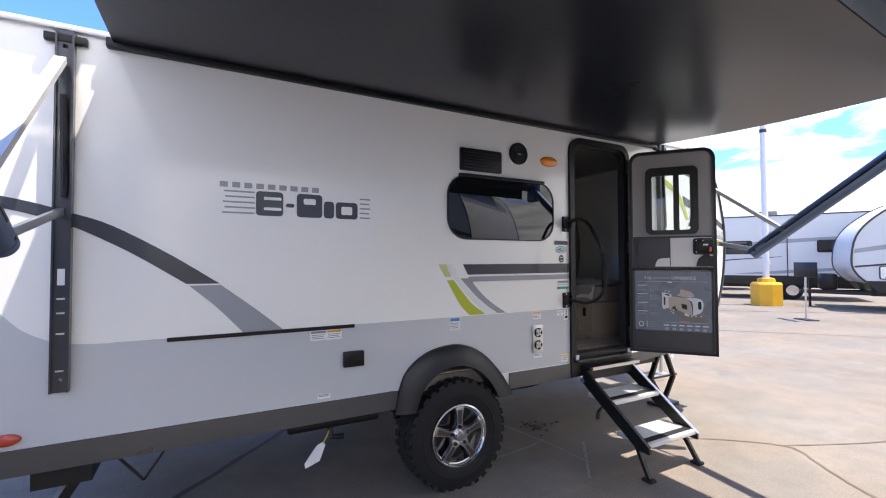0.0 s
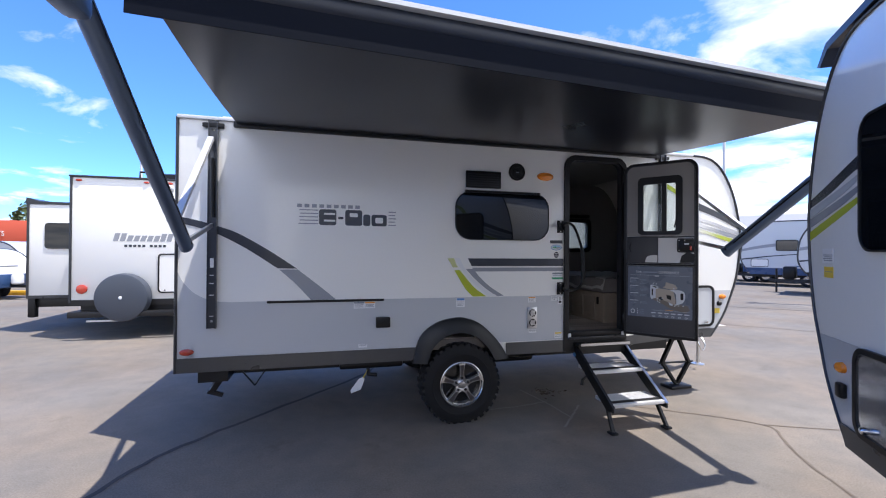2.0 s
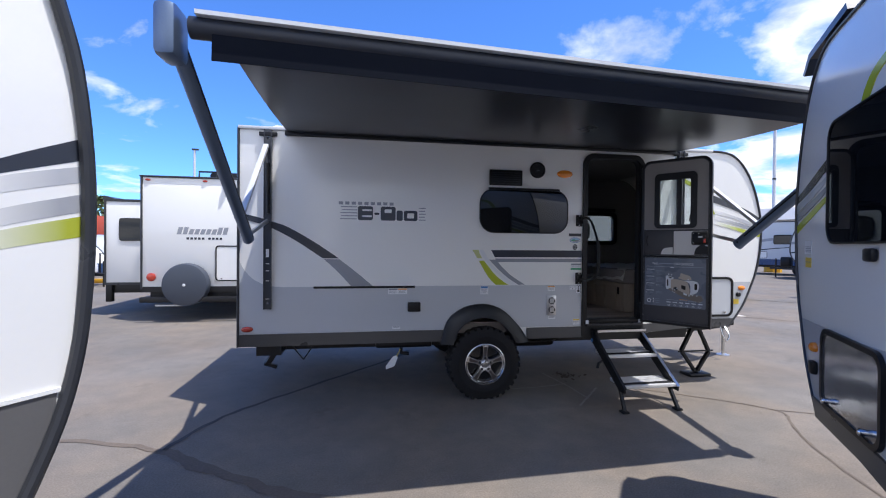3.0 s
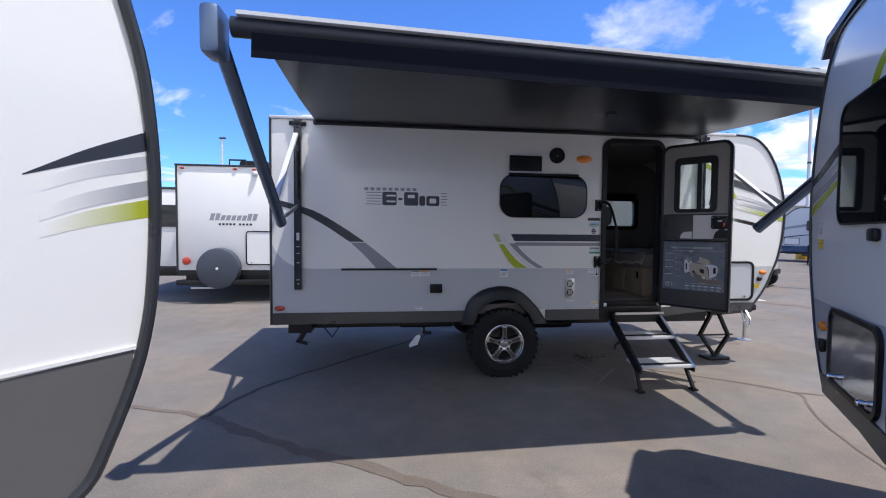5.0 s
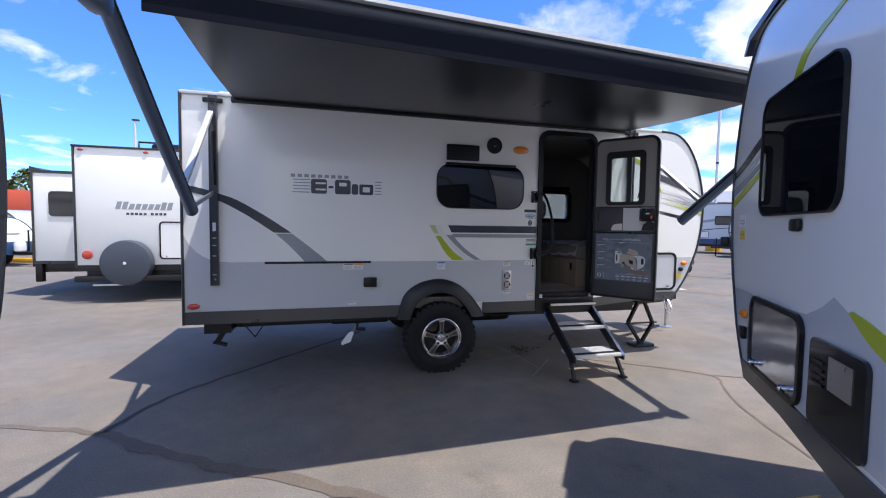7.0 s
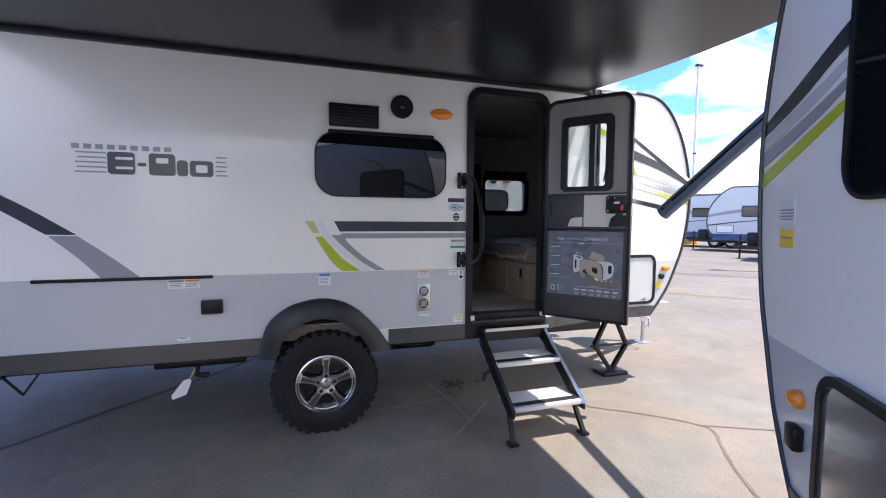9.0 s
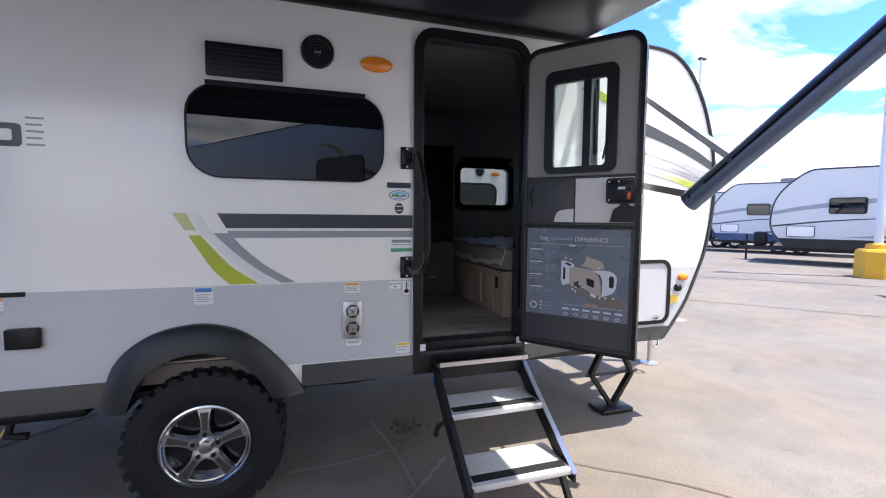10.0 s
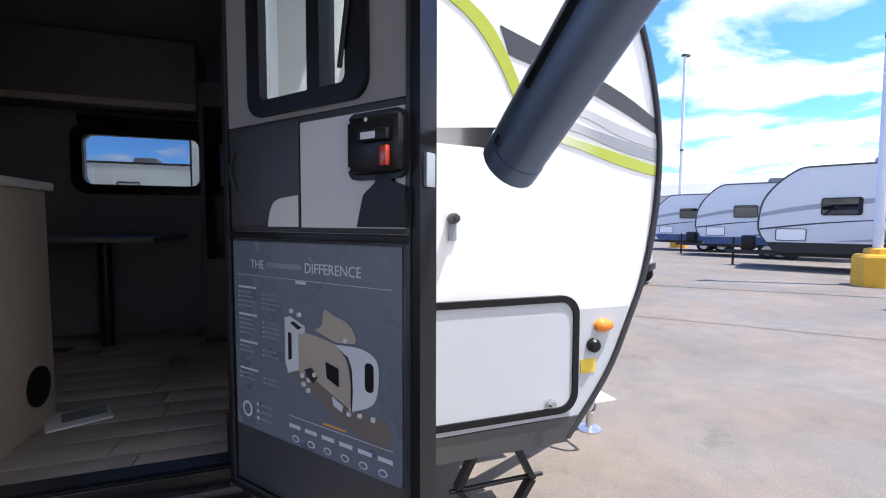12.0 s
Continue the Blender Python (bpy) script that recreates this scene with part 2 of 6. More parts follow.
M = dict(
    lime_fade=fading_vinyl("lime_fade", (0.40, 0.44, 0.035), 2.93, 3.22),
    grey_fade=fading_vinyl("grey_fade", (0.47, 0.48, 0.50), 2.94, 3.20),
    mid_fade=fading_vinyl("mid_grey_fade", (0.36, 0.37, 0.39), 2.94, 3.20),
    lime_nose=fading_vinyl("lime_nose_fade", (0.44, 0.50, 0.035), 5.35, 5.70),
    grey_nose=fading_vinyl("grey_nose_fade", (0.47, 0.48, 0.50), 5.35, 5.70),
    mid_nose=fading_vinyl("mid_nose_fade", (0.30, 0.315, 0.345), 5.35, 5.70),
    asphalt=worn_asphalt("asphalt", (0.180, 0.163, 0.142)),
    crack=material("crack_seam", (0.055, 0.05, 0.045), 0.8, vary=0.3, scale=3, fine=0.35, fine_scale=60, bump=0.5),
    patch=material("worn_seam", (0.135, 0.108, 0.084), 0.9, vary=0.3, scale=4, fine=0.3, fine_scale=60, bump=0.6),
    gel=material("white_gelcoat", (0.87, 0.866, 0.832), 0.16, vary=0.018, scale=0.9, fine=0.01, fine_scale=40, coat=0.4),
    grey=material("light_grey_vinyl", (0.53, 0.55, 0.575), 0.2, vary=0.02, scale=1.2, fine=0.012, fine_scale=60, coat=0.3),
    midgrey=material("mid_grey_vinyl", (0.30, 0.315, 0.345), 0.25, vary=0.02, scale=1, coat=0.2),
    darkgrey=material("dark_grey_panel", (0.13, 0.128, 0.126), 0.32, vary=0.06, scale=2, fine=0.05, coat=0.2),
    charcoal=material("charcoal_vinyl", (0.035, 0.04, 0.052), 0.25, vary=0.05, scale=3, coat=0.2),
    lime=material("lime_vinyl", (0.44, 0.50, 0.035), 0.25, vary=0.04, scale=3, coat=0.2),
    lime_pale=material("pale_lime_vinyl", (0.56, 0.58, 0.27), 0.25, vary=0.06, scale=3, coat=0.2),
    navy=material("navy_vinyl", (0.03, 0.07, 0.17), 0.28, vary=0.04, scale=3, coat=0.2),
    black=material("black_plastic", (0.008, 0.008, 0.009), 0.36, vary=0.1, scale=8, fine=0.1, bump=0.08, spec=0.3),
    arch=material("arch_plastic", (0.008, 0.0095, 0.012), 0.42, vary=0.12, scale=5, fine=0.1, fine_scale=220, bump=0.15),
    trim=material("dark_trim", (0.03, 0.032, 0.037), 0.3, vary=0.08, scale=6),
    skirt=material("skirt_metal", (0.10, 0.102, 0.106), 0.3, metal=0.5, vary=0.12, scale=2.5, fine=0.08),
    steel=material("black_steel", (0.009, 0.009, 0.010), 0.42, metal=0.1, vary=0.2, scale=9, fine=0.15, bump=0.1),
    # the blue in the arm's base colour stands in for reflected sky
    armblack=material("anodised_arm", (0.15, 0.20, 0.29), 0.40, metal=0.75, vary=0.08, scale=4, fine=0.06, fine_scale=90),
    tread=material("tread_aluminium", (0.66, 0.66, 0.66), 0.5, metal=0.45, vary=0.08, scale=9, fine=0.1, fine_scale=120, bump=0.15),
    alu=material("brushed_aluminium", (0.62, 0.62, 0.62), 0.3, metal=0.9, vary=0.08, scale=12, fine=0.06, fine_scale=160),
    chrome=material("chrome", (0.72, 0.72, 0.73), 0.12, metal=1.0),
    hatchsheet=material("polished_hatch_skin", (0.60, 0.61, 0.63), 0.14, metal=0.85, vary=0.05, scale=3, fine=0.03, fine_scale=7, bump=0.5),
    wheel=material("machined_alloy", (0.66, 0.66, 0.67), 0.2, metal=1.0, vary=0.06, scale=14),
    wheelblack=material("gloss_black", (0.01, 0.01, 0.011), 0.15, coat=0.5),
    rubber=material("rubber", (0.013, 0.013, 0.014), 0.72, vary=0.2, scale=10, fine=0.2, fine_scale=90, bump=0.2, spec=0.3),
    canvas=material("black_vinyl_awning", (0.014, 0.017, 0.025), 0.30, vary=0.06, scale=0.8, fine=0.05, fine_scale=300, bump=0.03, spec=0.5),
    valance=material("navy_valance", (0.004, 0.006, 0.012), 0.6, vary=0.08, scale=2, fine=0.06, fine_scale=200, bump=0.04, spec=0.08),
    fargel=material("pale_grey_body", (0.62, 0.64, 0.645), 0.25, vary=0.03, scale=0.7, fine=0.02, fine_scale=20),
    bronze=material("spoke_pocket", (0.12, 0.105, 0.10), 0.3, metal=0.7, vary=0.08, scale=20),
    roller=material("awning_roller_cover", (0.012, 0.016, 0.026), 0.42, vary=0.05, scale=3),
    roof=material("white_membrane", (0.74, 0.74, 0.72), 0.6, vary=0.05, scale=2, fine=0.04),
    tint=material("tinted_pane", (0.006, 0.007, 0.009), 0.015, spec=0.6),
    amber=material("amber_lens", (0.85, 0.26, 0.02), 0.12, vary=0.1, scale=90, coat=0.6),
    red=material("red_lens", (0.50, 0.05, 0.025), 0.15, vary=0.1, scale=90, coat=0.6),
    sticker=material("white_label", (0.74, 0.75, 0.76), 0.4, vary=0.03, scale=20),
    ink=material("label_ink", (0.23, 0.25, 0.28), 0.5),
    blueink=material("blue_ink", (0.07, 0.22, 0.50), 0.5),
    skyink=material("light_blue_ink", (0.28, 0.55, 0.72), 0.5),
    greenink=material("green_ink", (0.05, 0.33, 0.16), 0.5),
    orangeink=material("orange_ink", (0.75, 0.33, 0.05), 0.5),
    yellow=material("yellow_label", (0.80, 0.58, 0.06), 0.45, vary=0.05, scale=10),
    bollard=material("yellow_paint", (0.72, 0.38, 0.02), 0.55, vary=0.14, scale=3, fine=0.1, fine_scale=40, bump=0.2),
    pole=material("white_pole", (0.66, 0.67, 0.68), 0.4, vary=0.05, scale=2),
    doorin=material("door_liner", (0.28, 0.265, 0.255), 0.6, vary=0.05, scale=4, fine=0.06, fine_scale=200, bump=0.08),
    doordark=material("door_dark_liner", (0.05, 0.05, 0.056), 0.5, vary=0.08, scale=5, fine=0.06, bump=0.08),
    poster=material("poster_blue_grey", (0.14, 0.162, 0.205), 0.28, vary=0.05, scale=5),
    paper=material("poster_white", (0.62, 0.66, 0.70), 0.4),
    posterdim=material("poster_dim", (0.22, 0.26, 0.32), 0.4),
    sand=material("poster_sand", (0.42, 0.37, 0.31), 0.4),
    plank=material("vinyl_plank", (0.50, 0.445, 0.385), 0.38, vary=0.22, scale=3, fine=0.22, fine_scale=30, bump=0.1, per_object=0.5, stretch=(1, 7, 1)),
    oak=material("pale_oak_panel", (0.46, 0.39, 0.31), 0.45, vary=0.12, scale=2.5, fine=0.14, fine_scale=24, bump=0.05, stretch=(8, 8, 1)),
    # pale wallboard with the dimness of the interior put into its colour
    liner=material("dimmed_wallboard", (0.24, 0.235, 0.225), 0.6, vary=0.05, scale=3, fine=0.04),
    taupe=material("taupe_cabinet", (0.17, 0.145, 0.125), 0.5, vary=0.12, scale=3, fine=0.1, stretch=(6, 6, 1)),
    fabric=material("quilted_fabric", (0.30, 0.28, 0.27), 0.9, vary=0.15, scale=8, fine=0.2, fine_scale=90, bump=0.5),
    laminate=material("white_laminate", (0.68, 0.67, 0.65), 0.35, vary=0.03, scale=4),
    tyrecover=material("tyre_cover_vinyl", (0.055, 0.066, 0.088), 0.4, vary=0.08, scale=3, fine=0.05),
    brick_red=material("red_painted_wall", (0.52, 0.085, 0.045), 0.7, vary=0.08, scale=0.5, fine=0.06),
    whitewall=material("pale_wall", (0.62, 0.62, 0.60), 0.7, vary=0.06, scale=0.4, fine=0.05),
    metalroof=material("metal_roof", (0.34, 0.335, 0.33), 0.5, metal=0.2, vary=0.08, scale=0.4, fine=0.1, fine_scale=5),
    leaf=material("leaf", (0.06, 0.095, 0.03), 0.6, vary=0.3, scale=4),
    bark=material("bark", (0.11, 0.08, 0.055), 0.9, vary=0.3, scale=6, bump=0.5),
    pale=material("pale_scuff", (0.25, 0.232, 0.205), 0.9, vary=0.3, scale=3, fine=0.3, fine_scale=50),
    litter=material("dry_leaves", (0.06, 0.045, 0.03), 0.9, vary=0.3, scale=20),
    clear=clear_glass("clear_pane", (0.80, 0.84, 0.84)),
    dusk=clear_glass("tinted_clear_pane", (0.45, 0.48, 0.49)),
)


# ---- mesh helpers ----
def ngon_prism(bm, pts, axis, a0, a1):
    """Add a closed prism over the outline pts (two coordinates), from a0 to a1 along axis."""
    def v(p, a):
        return {"x": (a, p[0], p[1]), "y": (p[0], a, p[1]), "z": (p[0], p[1], a)}[axis]
    lo = [bm.verts.new(v(p, a0)) for p in pts]
    hi = [bm.verts.new(v(p, a1)) for p in pts]
    bm.faces.new(lo)
    bm.faces.new(hi)
    for i in range(len(pts)):
        j = (i + 1) % len(pts)
        bm.faces.new((lo[i], lo[j], hi[j], hi[i]))
    return bm


def fix(bm):
    bmesh.ops.recalc_face_normals(bm, faces=bm.faces[:])
    return bm


def prism(pts, axis, a0, a1, bm=None):
    own = bm is None
    bm = bm or bmesh.new()
    ngon_prism(bm, pts, axis, a0, a1)
    return fix(bm) if own else bm


def plate(outer, holes, axis, a0, a1):
    """A flat plate with holes through it."""
    bm = bmesh.new()
    def v(p, a):
        return {"x": (a, p[0], p[1]), "y": (p[0], a, p[1]), "z": (p[0], p[1], a)}[axis]
    edges = []
    for loop in [outer, *holes]:
        vs = [bm.verts.new(v(p, a0)) for p in loop]
        edges += [bm.edges.new((vs[i], vs[(i + 1) % len(vs)])) for i in range(len(vs))]
    bmesh.ops.triangle_fill(bm, edges=edges, use_beauty=True)
    faces = bm.faces[:]
    ret = bmesh.ops.extrude_face_region(bm, geom=faces)
    d = {"x": (a1 - a0, 0, 0), "y": (0, a1 - a0, 0), "z": (0, 0, a1 - a0)}[axis]
    bmesh.ops.translate(bm, verts=[g for g in ret["geom"] if isinstance(g, bmesh.types.BMVert)], vec=d)
    return fix(bm)


def box(x0, y0, z0, x1, y1, z1, bev=0.0, bm=None):
    own = bm is None
    bm = bm or bmesh.new()
    vs = [bm.verts.new((x, y, z)) for x in (x0, x1) for y in (y0, y1) for z in (z0, z1)]
    fs = [bm.faces.new([vs[i] for i in f]) for f in ((0, 1, 3, 2), (4, 6, 7, 5), (0, 4, 5, 1), (2, 3, 7, 6), (0, 2, 6, 4), (1, 5, 7, 3))]
    if bev:
        es = list({e for f in fs for e in f.edges})
        bmesh.ops.bevel(bm, geom=es, offset=bev, segments=2, affect="EDGES", profile=0.5)
    return fix(bm) if own else bm


def rrect(a0, b0, a1, b1, r, n=6):
    pts = []
    for cx, cy, s in ((a1 - r, b1 - r, 0), (a0 + r, b1 - r, 90), (a0 + r, b0 + r, 180), (a1 - r, b0 + r, 270)):
        for i in range(n + 1):
            a = radians(s + 90 * i / n)
            pts.append((cx + r * math.cos(a), cy + r * math.sin(a)))
    return pts


def circle(cx, cy, r, n=32, ry=None):
    return [(cx + r * math.cos(2 * math.pi * i / n), cy + (ry or r) * math.sin(2 * math.pi * i / n)) for i in range(n)]


def tube(pts, r, n=10, bm=None, flat=1.0):
    """A round bar along pts, mitred at the bends; flat squeezes it along its side."""
    own = bm is None
    bm = bm or bmesh.new()
    pts = [Vector(p) for p in pts]
    rings = []
    up = None
    for i, p in enumerate(pts):
        d = (pts[min(i + 1, len(pts) - 1)] - pts[max(i - 1, 0)]).normalized()
        ref = Vector((0, 0, 1)) if abs(d.z) < 0.9 else Vector((0, 1, 0))
        if up is None:
            up = (ref - d * ref.dot(d)).normalized()
        else:
            up = (up - d * up.dot(d)).normalized()
        side = d.cross(up)
        rings.append([bm.verts.new(p + up * r * math.cos(2 * math.pi * k / n) + side * r * flat * math.sin(2 * math.pi * k / n)) for k in range(n)])
    for a, b in zip(rings, rings[1:]):
        for k in range(n):
            bm.faces.new((a[k], a[(k + 1) % n], b[(k + 1) % n], b[k]))
    bm.faces.new(rings[0])
    bm.faces.new(list(reversed(rings[-1])))
    return fix(bm) if own else bm


def bar(a, b, w, h, bm=None, up=(0, 0, 1)):
    """A rectangular bar from a to b, w wide and h deep."""
    own = bm is None
    bm = bm or bmesh.new()
    a, b = Vector(a), Vector(b)
    d = (b - a).normalized()
    u = Vector(up)
    u = (u - d * u.dot(d)).normalized()
    s = d.cross(u)
    q = [[bm.verts.new(p + s * sx * w / 2 + u * sy * h / 2) for sx, sy in ((-1, -1), (1, -1), (1, 1), (-1, 1))] for p in (a, b)]
    for i in range(4):
        bm.faces.new((q[0][i], q[0][(i + 1) % 4], q[1][(i + 1) % 4], q[1][i]))
    bm.faces.new(q[0])
    bm.faces.new(list(reversed(q[1])))
    return fix(bm) if own else bm


def lathe(profile, centre=(0, 0, 0), axis="y", n=40, closed=False, bm=None):
    """Turn profile (radius, along) about the axis through centre."""
    own = bm is None
    bm = bm or bmesh.new()
    cx, cy, cz = centre
    rings = []
    for r, a in profile:
        ring = []
        for k in range(n):
            c, s = r * math.cos(2 * math.pi * k / n), r * math.sin(2 * math.pi * k / n)
            ring.append(bm.verts.new({"y": (cx + c, cy + a, cz + s), "z": (cx + c, cy + s, cz + a), "x": (cx + a, cy + c, cz + s)}[axis]))
        rings.append(ring)
    pairs = list(zip(rings, rings[1:])) + ([(rings[-1], rings[0])] if closed else [])
    for a, b in pairs:
        for k in range(n):
            bm.faces.new((a[k], a[(k + 1) % n], b[(k + 1) % n], b[k]))
    if not closed:
        bm.faces.new(rings[0])
        bm.faces.new(list(reversed(rings[-1])))
    return fix(bm) if own else bm


def curve(pts, n=8):
    """A smooth line through pts."""
    pts = [Vector((*p, 0)) if len(p) == 2 else Vector(p) for p in pts]
    ext = [pts[0] * 2 - pts[1], *pts, pts[-1] * 2 - pts[-2]]
    out = []
    for i in range(1, len(ext) - 2):
        p0, p1, p2, p3 = ext[i - 1:i + 3]
        for k in range(n):
            t = k / n
            out.append(0.5 * (2 * p1 + (p2 - p0) * t + (2 * p0 - 5 * p1 + 4 * p2 - p3) * t * t + (3 * p1 - p0 - 3 * p2 + p3) * t ** 3))
    out.append(pts[-1])
    return out


def c2(pts, n=8):
    return [(p.x, p.y) for p in curve(pts, n)]


def part(name, bm, mat, parent=None, label="", smooth=True, at=None):
    """One mesh object, under a thing or a part."""
    me = bpy.data.meshes.new(name)
    if smooth:
        for f in bm.faces:
            f.smooth = True
        for e in bm.edges:
            if len(e.link_faces) == 2 and e.calc_face_angle(0) > 0.55:
                e.smooth = False
    bm.to_mesh(me)
    bm.free()
    me.materials.append(M[mat] if isinstance(mat, str) else mat)
    ob = new(name, me)
    if parent is not None:
        ob.parent = parent
    if at is not None:
        ob.matrix_basis = at
    if label:
        ob["label"] = label
    return ob


def thing(name, label, category, m=None, group="", kind=""):
    ob = new(name)
    ob.empty_display_size = 0.1
    if m is not None:
        ob.matrix_basis = m
    return tagged(ob, label, category, group, kind)


def lettering(text, size, m, mat, parent, name="lettering", depth=0.002, space=1.0):
    cu = bpy.data.curves.new(name, "FONT")
    cu.body, cu.size, cu.extrude, cu.align_x, cu.space_character = text, size, depth, "LEFT", space
    cu.materials.append(M[mat])
    ob = new(name, cu)
    ob.parent = parent
    ob.matrix_basis = m
    return ob


# ---- ground ----
bm = bmesh.new()
prev = [bm.verts.new((0, 0, 0))]
for r in (4, 8, 16, 40, 120, 500, 3000):
    ring = [bm.verts.new((r * math.cos(2 * math.pi * k / 48), r * math.sin(2 * math.pi * k / 48), 0)) for k in range(48)]
    for k in range(48):
        if len(prev) == 1:
            bm.faces.new((prev[0], ring[k], ring[(k + 1) % 48]))
        else:
            bm.faces.new((prev[k], ring[k], ring[(k + 1) % 48], prev[(k + 1) % 48]))
    prev = ring
ground = part("ground", fix(bm), "asphalt", smooth=False)
tagged(ground, "sun-bleached grey-beige asphalt of a sales lot, with cracks", "ground", kind="structure")


def ribbon(name, pts, width, mat, label, z=0.004, rough=0.35, n=10, seed=1):
    """An irregular flat strip along the ground."""
    rnd = random.Random(seed)
    line = curve(pts, n)
    line = [Vector((p.x + rnd.uniform(-1, 1) * width * 0.22, p.y + rnd.uniform(-1, 1) * width * 0.22, 0)) for p in line]
    bm = bmesh.new()
    rows = []
    for i, p in enumerate(line):
        d = (line[min(i + 1, len(line) - 1)] - line[max(i - 1, 0)]).normalized()
        s = Vector((-d.y, d.x, 0))
        w = width / 2
        rows.append((bm.verts.new((*(p + s * w * rnd.uniform(1 - rough, 1 + rough)).xy, z)),
                     bm.verts.new((*(p - s * w * rnd.uniform(1 - rough, 1 + rough)).xy, z))))
    for a, b in zip(rows, rows[1:]):
        bm.faces.new((a[0], b[0], b[1], a[1]))
    return tagged(part(name, fix(bm), mat, smooth=False), label, "crack", kind="structure")


ribbon("pavement_crack", [(1.9, 2.2), (1.59, 1.7), (0.49, 0.51), (-0.08, -0.17), (-0.34, -0.81)], 0.05, "crack", "dark crack running under the trailer", n=7, seed=2)
ribbon("pavement_seam", [(-0.34, -0.81), (0.28, -1.30), (0.95, -1.71), (1.55, -2.09), (2.3, -2.55), (4.0, -3.5)], 0.10, "patch", "wide worn seam in the asphalt", n=7, seed=3)
ribbon("pavement_seam", [(-0.34, -0.81), (-0.98, -0.56), (-2.2, -0.3), (-4.5, 0.3)], 0.06, "patch", "worn seam in the asphalt", n=7, seed=4)
ribbon("pavement_crack", [(4.2, 0.1), (4.75, -0.27), (5.36, -0.82), (5.15, -1.2), (4.88, -1.65), (4.6, -2.4)], 0.022, "patch", "thin branching crack in the asphalt", n=7, seed=5)
ribbon("pavement_crack", [(5.36, -0.82), (6.4, -1.25), (8.0, -1.5)], 0.016, "patch", "thin branching crack in the asphalt", n=7, seed=6)
ribbon("scuff_mark", [(3.50, 0.75), (3.57, 0.40), (3.64, -0.22)], 0.022, "pale", "pale scuff line on the asphalt", n=7, seed=7)
ribbon("scuff_mark", [(3.90, 0.10), (3.70, -0.12), (3.44, -0.40)], 0.022, "pale", "pale scuff line on the asphalt", n=7, seed=10)
ribbon("scuff_mark", [(2.90, 0.21), (3.25, 0.22), (3.61, 0.30)], 0.025, "pale", "pale scuff line on the asphalt", n=7, seed=12)
bm = bmesh.new()
rl = random.Random(5)
for k in range(46):
    c = Vector((3.74 + rl.gauss(0, 0.07), 0.56 + rl.gauss(0, 0.06), rl.uniform(0.004, 0.03)))
    u = Vector((rl.uniform(-1, 1), rl.uniform(-1, 1), rl.uniform(-0.6, 0.6))).normalized() * rl.uniform(0.012, 0.035)
    v = u.orthogonal().normalized() * rl.uniform(0.004, 0.012)
    bm.faces.new([bm.verts.new(c + q) for q in (u, v, -u, -v)])
tagged(part("leaf_litter", bm, "litter", smooth=False), "small heap of dry leaves and twigs on the asphalt", "leaves", kind="stuff")
ribbon("pavement_seam", [(8.0, 12.0), (14.0, 6.5), (20.0, 1.0)], 0.07, "crack", "dark expansion seam across the lot", n=7, seed=8)
ribbon("pavement_seam", [(5.0, 9.5), (9.5, 5.0), (15.0, -1.0)], 0.04, "patch", "expansion seam across the lot", n=7, seed=9)

# ---- travel trailer shells ----
W = 2.16
NOSE = [(5.30, 2.80), (5.47, 2.792), (5.60, 2.755), (5.72, 2.66), (5.82, 2.52), (5.90, 2.35), (5.96, 2.15), (5.995, 1.95), (5.997, 1.75),
        (5.975, 1.55), (5.93, 1.35), (5.87, 1.20), (5.78, 1.0), (5.68, 0.85), (5.57, 0.715)]
OUTLINE = [(0.0, 0.625), (0.0, 2.80)] + c2(NOSE, 3) + [(5.02, 0.70), (4.4, 0.65)]


